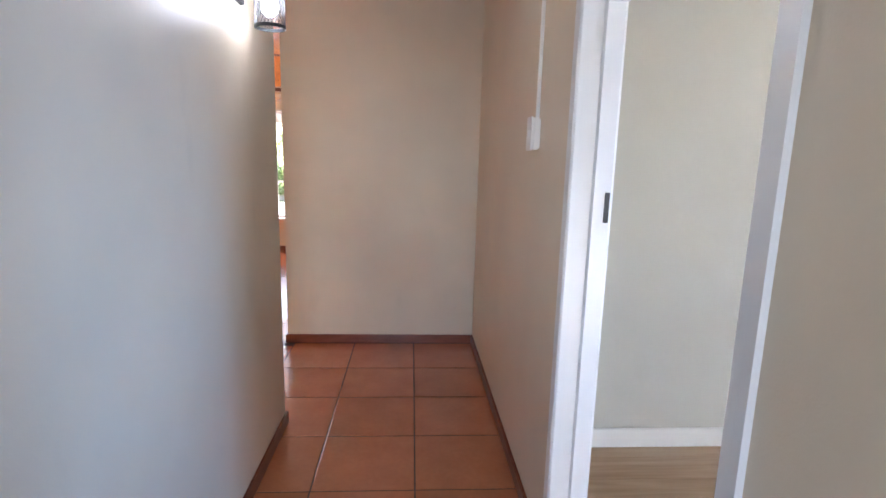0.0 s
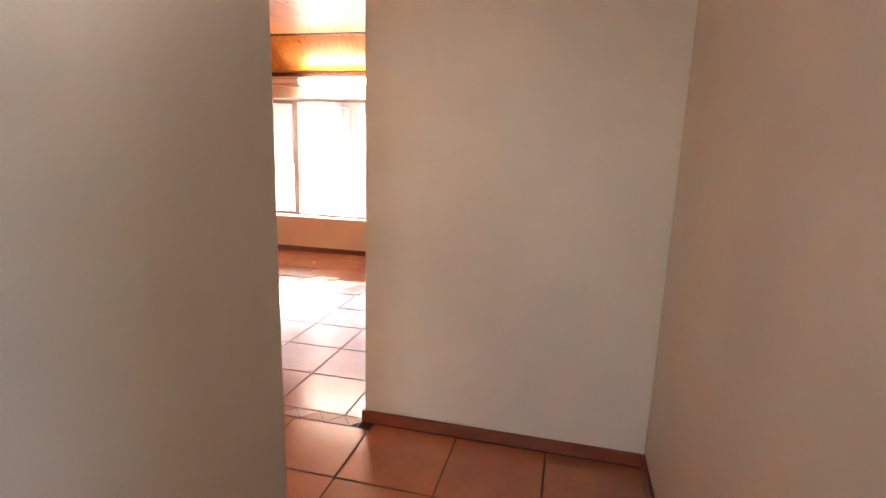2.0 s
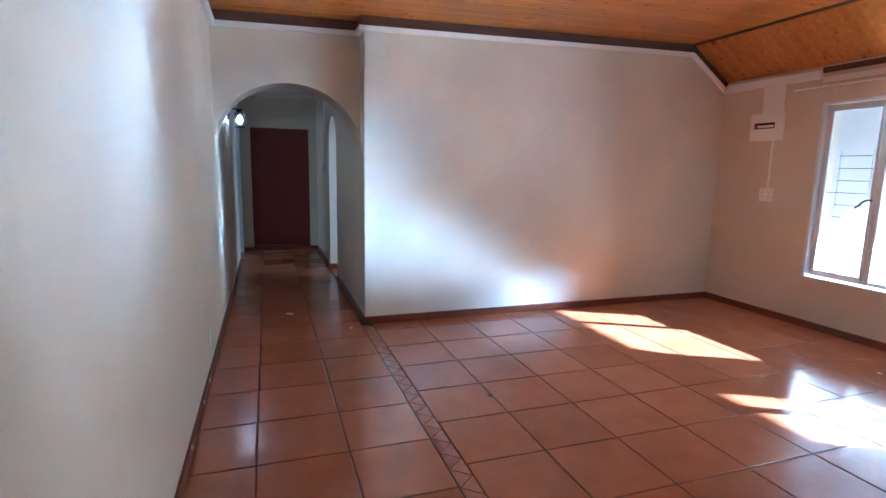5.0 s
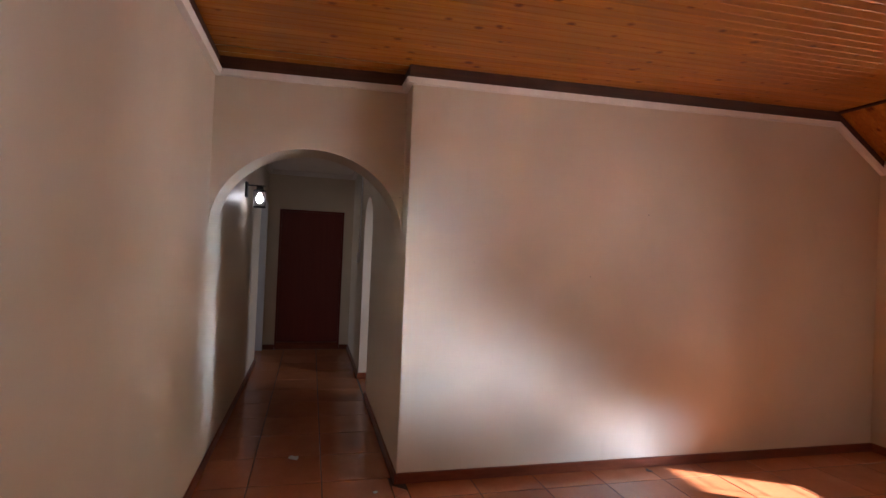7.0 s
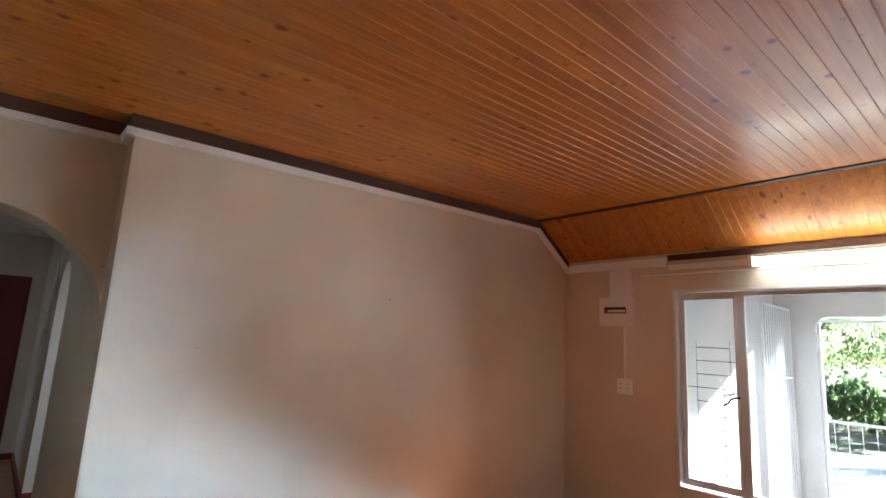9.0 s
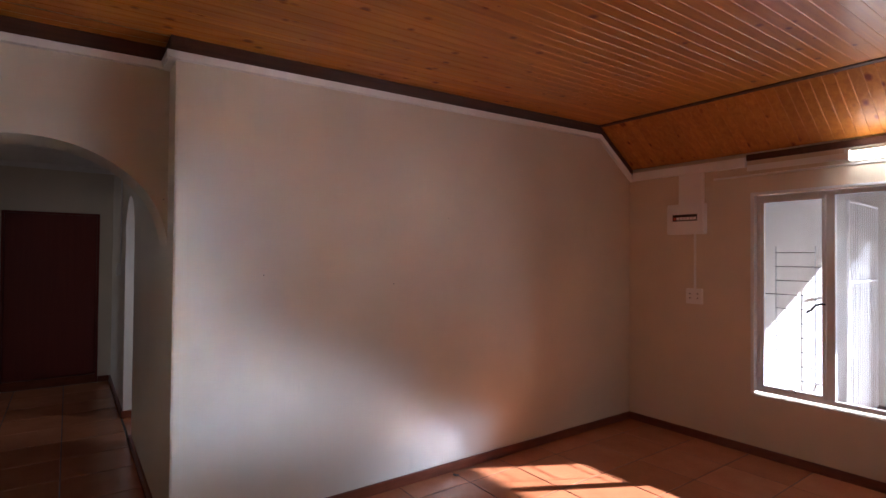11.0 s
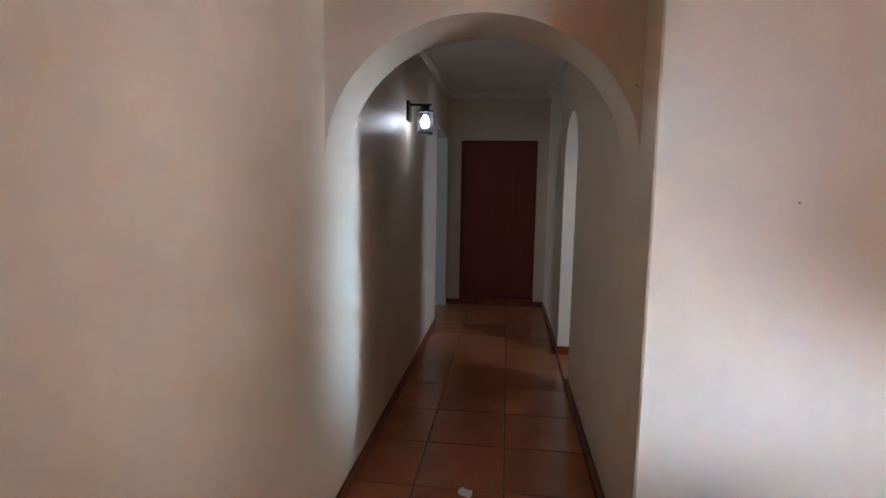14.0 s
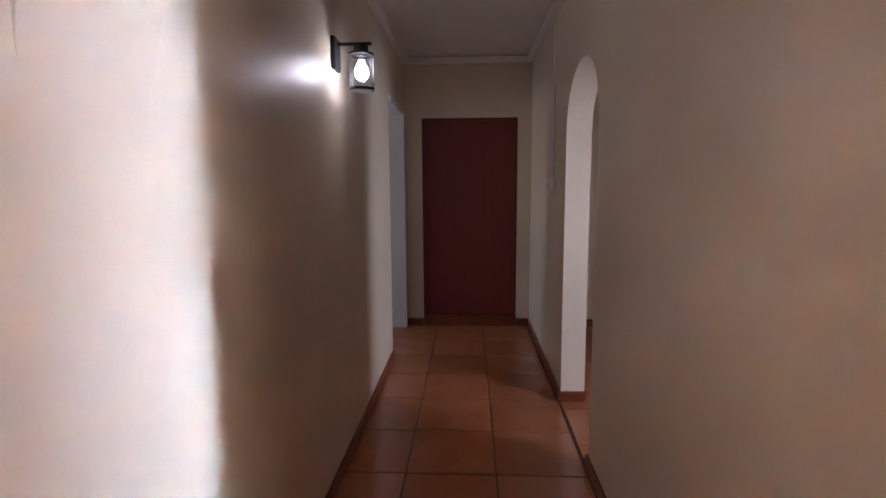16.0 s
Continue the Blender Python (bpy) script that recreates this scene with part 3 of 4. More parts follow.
frame_w = tagged(new("door_frame_west"), "white painted door frame of an open doorway in the corridor", "door frame", kind="structure")
part("far_jamb", boxes((-10.139, -10.085, Y_LEFT - 0.15, Y_LEFT + 0.012, 0, 2.19), bevel=0.006), GLOSS_WHITE, frame_w)
part("near_jamb", boxes((-9.234, -9.181, Y_LEFT - 0.15, Y_LEFT - 0.008, 0, 2.19), bevel=0.006), GLOSS_WHITE, frame_w)
part("head", boxes((-10.085, -9.234, Y_LEFT - 0.15, Y_LEFT + 0.012, 2.135, 2.189), bevel=0.006), GLOSS_WHITE, frame_w)

frame_b = tagged(new("door_frame_bedroom"), "white gloss-painted steel door frame of the open bedroom doorway", "door frame", kind="structure")
for nm, y0, s in (("far_jamb", D1, -1), ("near_jamb", D0, 1)):
    prof = [(X_PR - 0.014, y0 - s * 0.035), (X_PR - 0.014, y0 + s * 0.012), (X_PR - 0.006, y0 + s * 0.018), (X_PR + 0.062, y0 + s * 0.018), (X_PR + 0.067, y0 + s * 0.032),
            (X_PR + 0.123, y0 + s * 0.032), (X_PR + 0.132, y0 + s * 0.026), (X_PR + 0.132, y0 - s * 0.035), (X_PR + T_PR + 0.001, y0 - s * 0.035), (X_PR + T_PR + 0.001, y0 - s * 0.0005), (X_PR - 0.0005, y0 - s * 0.0005), (X_PR - 0.0005, y0 - s * 0.035)]
    fb = bmesh.new()
    bm_prism(fb, prof, "z", 0.0, 2.05)
    jamb = part(nm, fb, GLOSS_WHITE, frame_b)
    if nm == "far_jamb":
        part("strike_plate", boxes((X_PR + 0.103, X_PR + 0.12, D1 - 0.0345, D1 - 0.0315, 1.335, 1.435), bevel=0.001), DARK_STEEL, jamb, "dark steel strike plate")
part("head", boxes((X_PR - 0.014, X_PR + 0.132, D0 + 0.032, D1 - 0.032, 2.02, 2.06)), GLOSS_WHITE, frame_b)


# ---------------------------------------------------------------- wall lamps
def wall_lamp(m, label):
    """Built with its plate on the plane x = 0, arm towards +x."""
    lamp = empty("wall_lamp", label, "wall lamp", "black mesh wall lamps", m)
    part("back_plate", boxes((0.0005, 0.022, -0.055, 0.055, -0.075, 0.075), bevel=0.004), BLACK_METAL, lamp)
    b = boxes((0.022, 0.185, -0.011, 0.011, 0.040, 0.052), bevel=0.002)
    part("arm", b, BLACK_METAL, lamp)
    c = 0.135
    b = bmesh.new()
    bm_lathe(b, [(0.0, 0.040), (0.034, 0.040), (0.034, 0.006), (0.030, 0.0), (0.022, -0.012), (0.0, -0.012)], (c, 0, 0), 20)
    part("socket", b, BLACK_METAL, lamp, "", True)
    # woven cage: two sets of slanted wires between rings
    r, zt, zb = 0.058, -0.004, -0.165
    b = bmesh.new()
    nw = 26
    for s in (1, -1):
        for k in range(nw):
            line = []
            for i in range(9):
                ang = 2 * math.pi * k / nw + s * i * 0.16
                line.append((c + r * math.cos(ang), r * math.sin(ang), zt + (zb - zt) * i / 8))
            bm_tube(b, line, 0.0009, 3)
    part("cage", b, BLACK_METAL, lamp, "black woven wire cage")
    for nm, z, h in (("top_ring", zt, 0.010), ("bottom_ring", zb, 0.012)):
        b = bmesh.new()
        bm_lathe(b, [(r - 0.002, z - h / 2), (r + 0.003, z - h / 2), (r + 0.003, z + h / 2), (r - 0.002, z + h / 2), (r - 0.002, z - h / 2)], (c, 0, 0), 28)
        part(nm, b, BLACK_METAL, lamp, "", True)
    b = bmesh.new()
    bm_lathe(b, [(r + 0.001, zt + 0.004), (0.03, zt + 0.016), (0.0, zt + 0.018)], (c, 0, 0), 28)
    part("cap", b, BLACK_METAL, lamp, "", True)
    b = bmesh.new()
    bm_lathe(b, [(0.0, -0.125), (0.016, -0.122), (0.029, -0.108), (0.034, -0.088), (0.030, -0.066), (0.018, -0.044), (0.014, -0.03), (0.0, -0.03)], (c, 0, 0), 20)
    part("bulb", b, BULB, lamp, "glowing frosted bulb", True)
    return lamp


wall_lamp(pose(-7.50, Y_LEFT, 2.09, 0, 0, 90), "black mesh-cage wall lamp, lit, on the corridor wall")
wall_lamp(pose(X_PL, 0.58, 2.19, 0, 0, 0), "black mesh-cage wall lamp, lit, on the passage wall")


# ---------------------------------------------------------------- fluorescent light, trunking, boxes
fl = empty("fluorescent_light", "lit white fluorescent batten light above the window", "ceiling light")
part("body", boxes((-3.66, -2.2, Y_WIN - 0.075, Y_WIN - 0.012, 2.335, 2.395), bevel=0.004), PLASTIC, fl)
b = bmesh.new()
bm_prism(b, [(Y_WIN - 0.076, 2.395), (Y_WIN - 0.130, 2.385), (Y_WIN - 0.145, 2.36), (Y_WIN - 0.130, 2.33), (Y_WIN - 0.076, 2.325)], "x", -3.63, -2.23)
part("diffuser", b, TUBE, fl, "glowing diffuser")
for xe in (-3.66, -2.23):
    part("end_cap", boxes((xe, xe + 0.029, Y_WIN - 0.15, Y_WIN - 0.0765, 2.322, 2.40), bevel=0.003), PLASTIC, fl)

tr = empty("cable_trunking", "white plastic cable trunking along the wall top", "cable trunking")
part("wide_trunk", boxes((X_GABLE + 0.055, -4.37, Y_WIN - 0.045, Y_WIN - 0.0005, 2.385, 2.465), bevel=0.003), PLASTIC, tr)
part("slim_trunk", boxes((-4.369, 2.95, Y_WIN - 0.012, Y_WIN - 0.0005, 2.35, 2.40), bevel=0.003), PLASTIC, tr)
part("riser", boxes((-4.95, -4.725, Y_WIN - 0.04, Y_WIN - 0.0005, 2.115, 2.385), bevel=0.004), PLASTIC, tr)
b = bmesh.new()
bm_tube(b, [(-4.64, Y_WIN - 0.012, 2.312), (2.9, Y_WIN - 0.012, 2.312)], 0.009, 8)
part("conduit", b, PLASTIC, tr, "", True)

db = empty("distribution_board", "white plastic distribution board with a dark breaker window", "electrical box")
part("box", boxes((-5.045, -4.70, Y_WIN - 0.075, Y_WIN - 0.0005, 1.835, 2.112), bevel=0.008), PLASTIC, db)
part("breaker_window", boxes((-4.985, -4.755, Y_WIN - 0.079, Y_WIN - 0.0755, 1.955, 2.015), bevel=0.001), PLASTIC_DARK, db)
for k in range(7):
    part("breaker", boxes((-4.975 + 0.031 * k, -4.950 + 0.031 * k, Y_WIN - 0.083, Y_WIN - 0.0795, 1.965, 1.99)), PLASTIC if k else SWITCH_RED, db)

so = empty("wall_socket", "white double wall socket with a surface conduit", "socket")
part("plate", boxes((-4.885, -4.735, Y_WIN - 0.03, Y_WIN - 0.0005, 1.205, 1.345), bevel=0.005), PLASTIC, so)
for dx in (-0.035, 0.035):
    for dz in (-0.012, 0.028):
        part("pin_hole", boxes((-4.81 + dx - 0.006, -4.81 + dx + 0.006, Y_WIN - 0.032, Y_WIN - 0.0301, 1.27 + dz - 0.006, 1.27 + dz + 0.006)), PLASTIC_GREY, so)
part("conduit", boxes((-4.82, -4.80, Y_WIN - 0.014, Y_WIN - 0.0005, 1.346, 1.834), bevel=0.003), PLASTIC, so)

# light switch with its conduit, passage and corridor
def wall_switch(m, top, label):
    sw = empty("light_switch", label, "light switch", "surface light switches", m)
    part("box", boxes((0.0005, 0.033, -0.042, 0.042, -0.065, 0.065), bevel=0.006), PLASTIC, sw)
    part("plate", boxes((0.0331, 0.040, -0.046, 0.046, -0.07, 0.07), bevel=0.003), PLASTIC, sw)
    part("toggle", boxes((0.0401, 0.046, -0.010, 0.010, -0.016, 0.016), bevel=0.002), PLASTIC, sw)
    part("conduit", boxes((0.0005, 0.014, -0.010, 0.010, 0.066, top), bevel=0.003), PLASTIC, sw)
    return sw


wall_switch(pose(X_PR, 0.555, 1.64, 0, 0, 180), 0.98, "white surface-mounted light switch with a vertical conduit")
wall_switch(pose(-8.80, Y_RIGHT, 1.445, 0, 0, -90), 1.17, "white surface-mounted light switch with a vertical conduit")

# small blank plate and cable clips low on the walkway wall
thing("blank_plate", boxes((-4.60, -4.52, Y_LEFT + 0.0005, Y_LEFT + 0.008, 0.20, 0.33), bevel=0.003), PLASTIC, "small white blank plate low on the wall", "wall plate")
for cx in (-4.28, -3.95, -3.42, -2.9, -2.5):
    thing("cable_clip", boxes((cx - 0.008, cx + 0.008, Y_LEFT + 0.0165, Y_LEFT + 0.026, SH - 0.012, SH + 0.012), bevel=0.002), PLASTIC, "small white cable clip on the skirting", "cable clip", "cable clips")


def litter(x, y, r, mat, label, category, seed):
    rnd = random.Random(seed)
    b = bmesh.new()
    n = 9
    c0 = b.verts.new((x, y, 0.006))
    ring = []
    for k in range(n):
        a = 2 * math.pi * k / n
        rr = r * rnd.uniform(0.55, 1.1)
        ring.append(b.verts.new((x + rr * math.cos(a), y + rr * 0.8 * math.sin(a), rnd.uniform(0.0006, 0.008))))
    for k in range(n):
        b.faces.new((c0, ring[k], ring[(k + 1) % n]))
    ext = bmesh.ops.extrude_face_region(b, geom=b.faces[:])
    for v in [e for e in ext["geom"] if isinstance(e, bmesh.types.BMVert)]:
        v.co.z += 0.0012
    thing("litter", b, mat, label, category)


litter(-6.003, 1.752, 0.055, PAPER, "torn scrap of white paper on the tiles", "litter", 1)
litter(-5.376, 2.275, 0.022, PAPER, "small white paper chip on the tiles", "litter", 2)
litter(-2.318, 3.235, 0.019, PAPER, "pale flake lying on the tiles", "litter", 3)
litter(-3.686, 2.929, 0.032, INSECT, "small dark dry leaf on the tiles", "litter", 4)
litter(-5.40, 4.30, 0.03, INSECT, "dark crumbs beside the skirting", "litter", 5)
litter(-3.2, 5.95, 0.02, PAPER, "tiny white chip on the tiles", "litter", 6)


# nails left in the plaster and plaster smears
def nail(p, d, label):
    b = bmesh.new()
    p, d = Vector(p), Vector(d)
    bm_tube(b, [p - d * 0.002, p + d * 0.008], 0.0015, 6)
    bm_tube(b, [p + d * 0.0081, p + d * 0.0098], 0.0032, 8)
    thing("nail", b, DARK_STEEL, label, "nail", "wall nails")


nail((X_ARCH, 2.40, 1.925), (1, 0, 0), "small dark nail beside the corridor arch")
nail((X_GABLE, 2.905, 1.493), (1, 0, 0), "small dark nail in the cream wall")
nail((X_GABLE, 3.80, 1.42), (1, 0, 0), "small dark nail in the cream wall")
nail((X_GABLE, 4.27, 1.90), (1, 0, 0), "small dark nail in the cream wall")


def smear(y, z, w, h, seed):
    rnd = random.Random(seed)
    b = bmesh.new()
    pts = []
    for k in range(12):
        a = 2 * math.pi * k / 12
        pts.append((y + w * rnd.uniform(0.6, 1.0) * math.cos(a), z + h * rnd.uniform(0.6, 1.0) * math.sin(a)))
    lo = [b.verts.new((X_GABLE + 0.0004, u, v)) for u, v in pts]
    c = b.verts.new((X_GABLE + 0.0028, y, z))
    for k in range(12):
        b.faces.new((lo[k], lo[(k + 1) % 12], c))
    structure("plaster_smear", b, WALL, "", True)


smear(3.08, 0.86, 0.022, 0.07, 1)
smear(3.14, 0.80, 0.014, 0.045, 2)
smear(2.98, 0.78, 0.012, 0.03, 3)

# ---------------------------------------------------------------- porch and garden
Y_P = 9.3
# unseen floor and ceiling, colours chosen dark to cut light bounced within the porch
STOEP = paint("polished_red_stoep", (0.13, 0.045, 0.035), 0.35, 0.1, 0.2)
structure("porch_floor", boxes((-4.6, 4.5, Y_WIN + 0.23, Y_P + 0.25, -0.12, -0.02)), STOEP, "polished red porch floor")
structure("porch_ceiling", boxes((-4.6, 4.5, Y_WIN + 0.23, Y_P + 0.5, 2.55, 2.65)), BROWN_TRIM)
structure("wall_porch_side", boxes((-4.6, -4.34, Y_WIN + 0.23, Y_P, 0, 2.55)), PORCH)
structure("wall_porch_end", boxes((4.3, 4.5, Y_WIN + 0.23, Y_P, 0, 2.55)), PORCH)
OP0, OP1, OP2, OP3, OPZ = -3.92, -1.36, -0.62, 3.1, 2.12


def rounded_head(a, b, z, r, n=8):
    pts = [(a, z - r)]
    pts += [(a + r - r * math.cos(math.pi / 2 * k / n), z - r + r * math.sin(math.pi / 2 * k / n)) for k in range(1, n + 1)]
    pts += [(b - r + r * math.sin(math.pi / 2 * k / n), z - r + r * math.cos(math.pi / 2 * k / n)) for k in range(0, n + 1)]
    return pts + [(b, 2.55), (a, 2.55)]


bm = boxes((-4.6, OP0, Y_P, Y_P + 0.22, 0, 2.55), (OP1, OP2, Y_P, Y_P + 0.22, 0, 2.55), (OP3, 4.5, Y_P, Y_P + 0.22, 0, 2.55))
bm_prism(bm, rounded_head(OP0, OP1, OPZ, 0.14), "y", Y_P, Y_P + 0.22)
bm_prism(bm, rounded_head(OP2, OP3, OPZ, 0.14), "y", Y_P, Y_P + 0.22)
structure("wall_porch_front", bm, PORCH)


def security_gate(m, width, height, bars, label):
    g = empty("security_gate", label, "security gate", "porch gates", m)
    t = 0.02
    part("gate_frame", boxes((0, t, -t / 2, t / 2, 0, height), (width - t, width, -t / 2, t / 2, 0, height), (t, width - t, -t / 2, t / 2, 0, t),
                             (t, width - t, -t / 2, t / 2, height - t, height), (t, width - t, -t / 2, t / 2, height * 0.63, height * 0.63 + t), bevel=0.002), GLOSS_WHITE, g)
    for k in range(bars):
        bx = t + (width - 2 * t) * (k + 0.5) / bars
        b = bmesh.new()
        bm_tube(b, [(bx, 0, t), (bx, 0, height * 0.63)], 0.006, 6)
        bm_tube(b, [(bx, 0, height * 0.63 + t), (bx, 0, height - t)], 0.006, 6)
        part("bar", b, GLOSS_WHITE, g)
    b = bmesh.new()
    bm_tube(b, [(-0.02, 0, height * 0.9), (0.0, 0, height * 0.9)], 0.012, 8)
    part("hinge", b, GLOSS_WHITE, g)
    return g


security_gate(pose(-4.16, 9.22, 0.0, 0, 0, -87), 1.16, 2.2, 13, "white steel security gate folded open against the porch wall")
fixed = empty("security_screen", "white steel mesh screen in the porch opening", "security screen")
part("screen_frame", boxes((OP0 + 0.005, OP0 + 0.035, Y_P + 0.04, Y_P + 0.07, 0, 2.08), (OP0 + 0.035, OP1 - 0.02, Y_P + 0.04, Y_P + 0.07, 0.92, 0.95), (OP0 + 0.035, OP1 - 0.02, Y_P + 0.04, Y_P + 0.07, 0, 0.03), (OP0 + 0.035, OP1 - 0.02, Y_P + 0.04, Y_P + 0.07, 2.05, 2.08), (OP1 - 0.05, OP1 - 0.02, Y_P + 0.04, Y_P + 0.07, 0.03, 2.05)), GLOSS_WHITE, fixed)
for k in range(19):
    bx = OP0 + 0.10 + k * 0.125
    b = bmesh.new()
    bm_tube(b, [(bx, Y_P + 0.055, 0.03), (bx, Y_P + 0.055, 0.92)], 0.004, 5)
    part("bar", b, GLOSS_WHITE, fixed)

GROUND, n_, l_, b_ = material("sunlit_garden_ground", (0.3, 0.26, 0.18), 0.9)
gs = add_noise(n_, l_, 0.5, 6)
l_.new(ramp(n_, l_, gs.outputs[0], [(0.35, (0.16, 0.17, 0.07)), (0.55, (0.34, 0.29, 0.21)), (0.7, (0.42, 0.37, 0.29))]).outputs[0], b_.inputs["Base Color"])
bumped(n_, l_, b_, add_noise(n_, l_, 14, 5).outputs[0], 0.6, 0.05)
structure("ground", boxes((-600, 600, -600, 600, -0.6, -0.14)), GROUND, "sunlit garden ground")
structure("pavement", boxes((-9, 9, Y_P + 0.26, 14.5, -0.16, -0.08)), PORCH, "pale paving outside the porch")

LEAF, n_, l_, b_ = material("green_foliage", (0.09, 0.13, 0.05), 0.5)
gi = n_.new("ShaderNodeNewGeometry")
l_.new(ramp(n_, l_, gi.outputs["Random Per Island"], [(0.0, (0.035, 0.06, 0.018)), (0.6, (0.08, 0.125, 0.035)), (1.0, (0.13, 0.17, 0.06))]).outputs[0], b_.inputs["Base Color"])
# sunlight shines through the thin leaves
thin = n_.new("ShaderNodeBsdfTranslucent")
thin.inputs["Color"].default_value = (0.30, 0.38, 0.16, 1)
both = n_.new("ShaderNodeMixShader")
both.inputs[0].default_value = 0.55
l_.new(b_.outputs[0], both.inputs[1])
l_.new(thin.outputs[0], both.inputs[2])
l_.new(both.outputs[0], n_["Material Output"].inputs["Surface"])
BARK, n_, l_, b_ = material("grey_bark", (0.12, 0.09, 0.07), 0.9)
bumped(n_, l_, b_, add_noise(n_, l_, 12, 6, stretch=(3, 3, 0.6)).outputs[0], 0.8, 0.03)


def garden_tree(x, y, h, r, seed, label, trunk=True):
    rnd = random.Random(seed)
    t = empty("tree" if trunk else "shrub", label, "tree" if trunk else "shrub", "", pose(x, y, -0.15))
    if trunk:
        b = bmesh.new()
        for (p, q, w0, w1) in [((0, 0, 0), (0.1, 0.05, h * 0.45), 0.16, 0.11)] + [((0.1, 0.05, h * 0.4), (rnd.uniform(-1, 1) * r * 0.7, rnd.uniform(-1, 1) * r * 0.7, h * rnd.uniform(0.6, 0.85)), 0.08, 0.03) for _ in range(5)]:
            p, q = Vector(p), Vector(q)
            mid = (p + q) / 2 + Vector((rnd.uniform(-0.1, 0.1), rnd.uniform(-0.1, 0.1), 0.05))
            rings = []
            for pt, w in ((p, w0), (mid, (w0 + w1) / 2), (q, w1)):
                rings.append([b.verts.new(pt + Vector((w * math.cos(a), w * math.sin(a), 0))) for a in [2 * math.pi * k / 8 for k in range(8)]])
            for s, e in zip(rings, rings[1:]):
                for k in range(8):
                    b.faces.new((s[k], s[(k + 1) % 8], e[(k + 1) % 8], e[k]))
        part("trunk", b, BARK, t)
    verts, faces = [], []
    clumps = [Vector((rnd.gauss(0, r * 0.45), rnd.gauss(0, r * 0.45), (h * 0.68 if trunk else h * 0.5) + rnd.gauss(0, h * 0.15))) for _ in range(26)]
    for c in clumps:
        cr = rnd.uniform(0.25, 0.5) * r * 0.6
        for _ in range(110):
            d = Vector((rnd.gauss(0, 1), rnd.gauss(0, 1), rnd.gauss(0, 0.7)))
            p = c + d.normalized() * cr * rnd.uniform(0.3, 1.0)
            p.z = max(p.z, 0.1)
            s = rnd.uniform(0.06, 0.13)
            q = Euler((rnd.uniform(0, 6), rnd.uniform(0, 6), rnd.uniform(0, 6))).to_quaternion()
            i = len(verts)
            verts += [p + q @ Vector(v) for v in ((-s, 0, 0), (0, -s * 0.5, 0.02), (s, 0, 0), (0, s * 0.5, 0.02))]
            faces.append((i, i + 1, i + 2, i + 3))
    me = bpy.data.meshes.new("crown")
    me.from_pydata(verts, [], faces)
    me.materials.append(LEAF)
    cr_ = new("crown", me)
    cr_.parent = t
    return t


garden_tree(-7.5, 24, 6.5, 3.2, 1, "leafy green garden tree in sunlight")
garden_tree(-2.5, 27, 7.5, 3.6, 2, "tall leafy green garden tree in sunlight")
garden_tree(3.5, 25, 6.0, 3.0, 3, "leafy green garden tree in sunlight")
garden_tree(-12.0, 27, 7.0, 3.4, 7, "leafy green garden tree in sunlight")
for k, gx in enumerate((-18.0, -14.5, -10.0, -5.5, -1.0, 4.5, 9.0)):
    garden_tree(gx, 31 + (k % 3), 5.0 + 0.6 * (k % 2), 3.4, 20 + k, "tall leafy hedge bush at the garden's end", False)
garden_tree(-6.0, 19, 1.6, 1.6, 4, "low dark green garden shrub", False)
garden_tree(-3.2, 20, 1.9, 1.8, 5, "low dark green garden shrub", False)
garden_tree(0.5, 19.5, 1.7, 1.7, 6, "low dark green garden shrub", False)

# ---------------------------------------------------------------- floor tiles
TILE_MESHES = {}


def tile_mesh(w, d):
    key = (round(w, 3), round(d, 3))
    if key not in TILE_MESHES:
        b = bmesh.new()
        e = 0.004
        lo = [b.verts.new((x, y, -0.004)) for x, y in ((0, 0), (w, 0), (w, d), (0, d))]
        mi = [b.verts.new((x, y, -0.0016)) for x, y in ((0, 0), (w, 0), (w, d), (0, d))]
        hi = [b.verts.new((x, y, 0.0)) for x, y in ((e, e), (w - e, e), (w - e, d - e), (e, d - e))]
        b.faces.new(hi)
        for s, t in ((lo, mi), (mi, hi)):
            for k in range(4):
                b.faces.new((s[k], s[(k + 1) % 4], t[(k + 1) % 4], t[k]))
        TILE_MESHES[key] = finish("tile", b, TILE)
    return TILE_MESHES[key]


JOINT = 0.007
far_rows = []


def lay(x_lines, y_lines, near):
    for i in range(len(x_lines) - 1):
        for j in range(len(y_lines) - 1):
            x0, x1, y0, y1 = x_lines[i] + JOINT / 2, x_lines[i + 1] - JOINT / 2, y_lines[j] + JOINT / 2, y_lines[j + 1] - JOINT / 2
            if x1 - x0 < 0.02 or y1 - y0 < 0.02:
                continue
            if near(0.5 * (x0 + x1)):
                t = new("tile", tile_mesh(x1 - x0, y1 - y0))
                t.parent = floor
                t.location = (x0, y0, 0.0)
            else:
                far_rows.append((x0, x1, y0, y1))


def lines(start, pitch, lo, hi):
    out = [start + pitch * k for k in range(-60, 60)]
    return [lo] + [v for v in out if lo + 0.02 < v < hi - 0.02] + [hi]


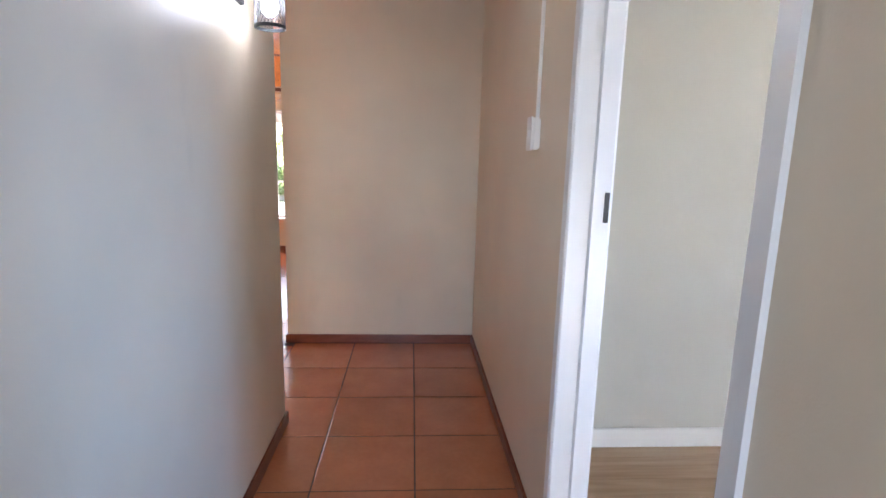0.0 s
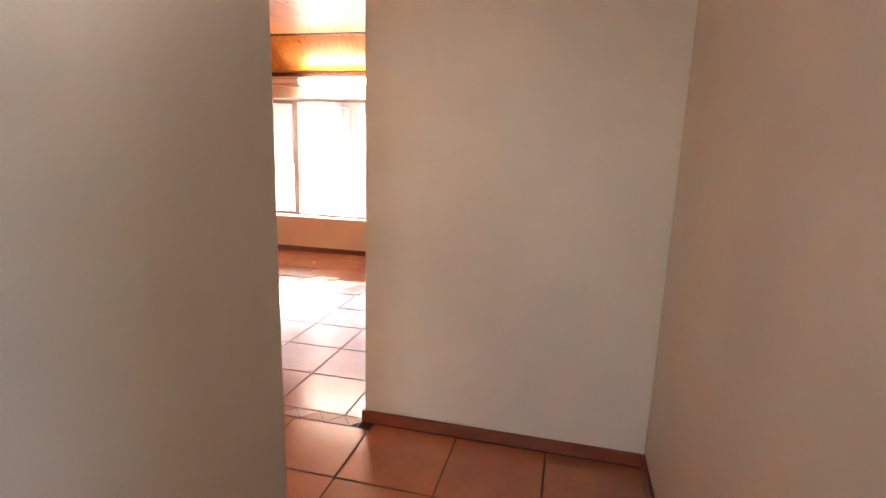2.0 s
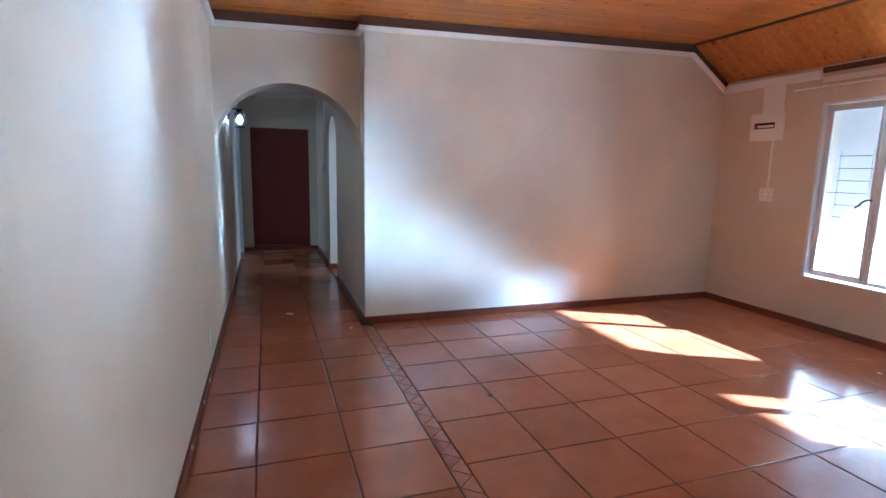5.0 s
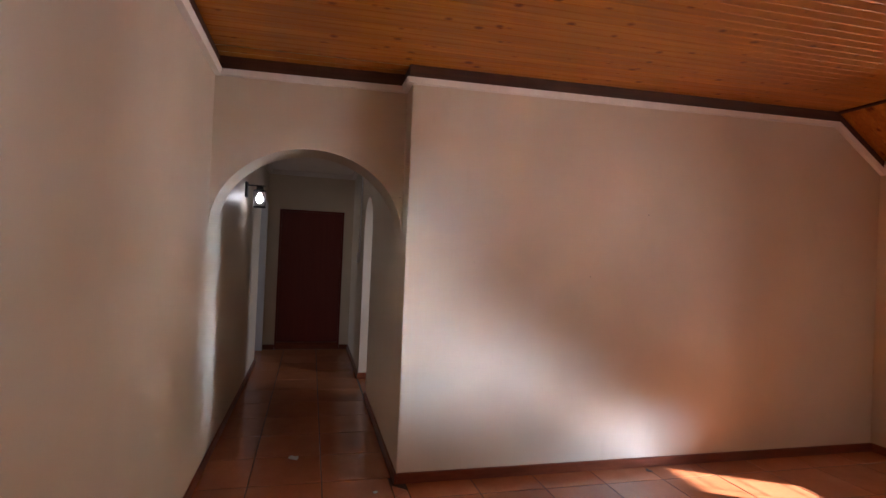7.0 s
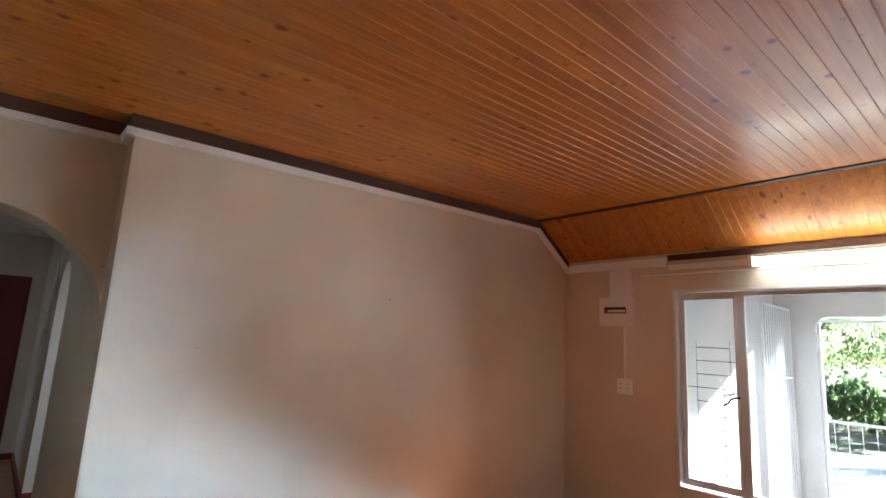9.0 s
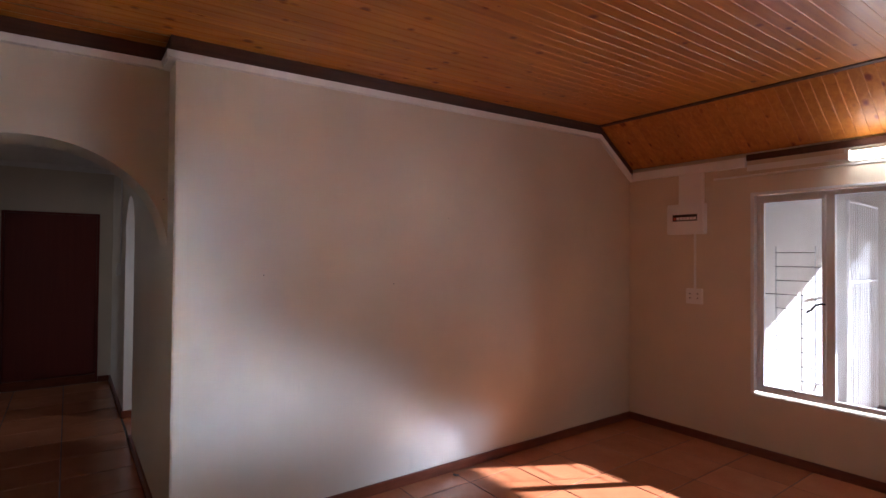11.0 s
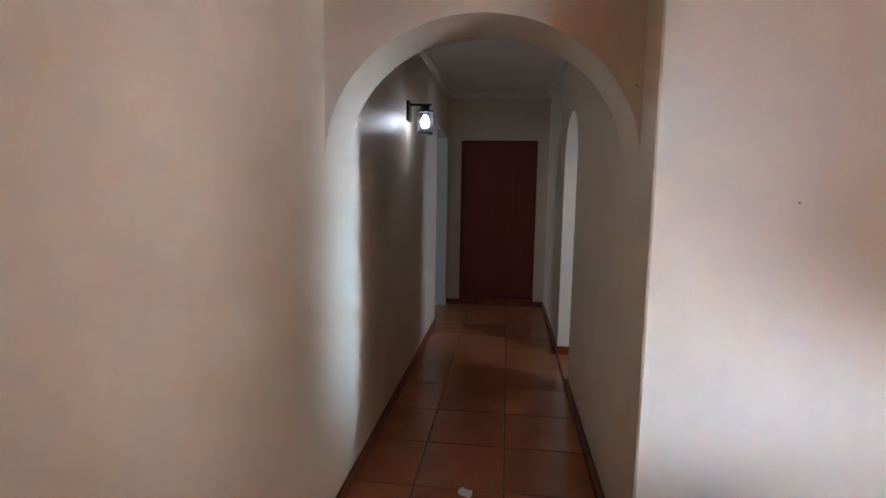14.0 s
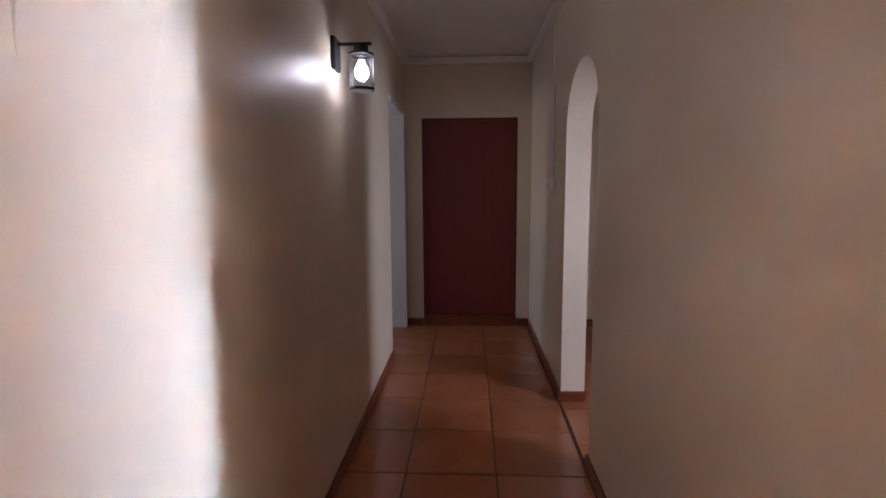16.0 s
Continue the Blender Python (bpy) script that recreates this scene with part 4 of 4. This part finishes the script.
P = 0.4625
far_x = [X_END] + [-3.283 - 0.4597 * k for k in range(15, 0, -1)] + [-3.283 + 0.4616 * k for k in range(5)] + [-0.975]
lay([x for x in far_x if x > X_GABLE - 0.3], [1.015, 1.482, 1.945, 2.388], lambda x: True)      # walkway
lay([x for x in far_x if x < X_GABLE + 0.2], [1.015, 1.482, 1.945, Y_RIGHT - SK], lambda x: True)  # corridor
lay([-0.975, -0.488, -0.003, X_PR], [1.015, 1.482, 1.945, Y_STOP - SK], lambda x: True)
lay([X_PL, -0.488, -0.003, X_PR], lines(1.015, 0.475, -3.2, 1.015), lambda x: True)                   # passage
lay(lines(-1.625, 0.4547, X_GABLE, 3.0), lines(2.487, 0.458, 2.487, Y_WIN), lambda x: x < -0.6)  # lounge
lay(lines(-8.2, P, X_END, X_GABLE - 0.14), lines(2.42, P, 2.42, 5.06), lambda x: False)        # side room
b = bmesh.new()
for r in far_rows:
    bm_box(b, r[0], r[1], r[2], r[3], -0.004, 0.0)
tagged(part("far_tiles", b, TILE, floor), kind="stuff")

# border strip of small zigzag triangles between walkway and lounge
STRIP, n_, l_, b_ = material("brown_border_glaze", (0.2, 0.075, 0.035), 0.28)
l_.new(ramp(n_, l_, add_noise(n_, l_, 20, 4).outputs[0], [(0.3, (0.34, 0.12, 0.055)), (0.7, (0.43, 0.16, 0.078))]).outputs[0], b_.inputs["Base Color"])
Z0, Z1, HALF, GAP = 2.392, 2.483, 0.078, 0.0034
tri_up = bmesh.new()
bm_prism(tri_up, [(GAP, 0), (2 * HALF - GAP, 0), (HALF, Z1 - Z0 - GAP)], "z", -0.004, 0.0)
tri_dn = bmesh.new()
bm_prism(tri_dn, [(GAP, Z1 - Z0), (2 * HALF - GAP, Z1 - Z0), (HALF, GAP)], "z", -0.004, 0.0)
me_up, me_dn = finish("border_piece", tri_up, STRIP), finish("border_piece", tri_dn, STRIP)
x = X_GABLE + 0.02
while x + 2.6 * HALF < X_STOP:
    for me, dx in ((me_up, 0.0), (me_dn, HALF)):
        o = new("border_piece", me)
        o.parent = floor
        o.location = (x + dx, Z0, 0.0)
    x += 2 * HALF
b = boxes((x + HALF * 0.5, X_STOP - SK - 0.003, Z0, Z1, -0.004, 0.0))
part("border_end", b, STRIP, floor)
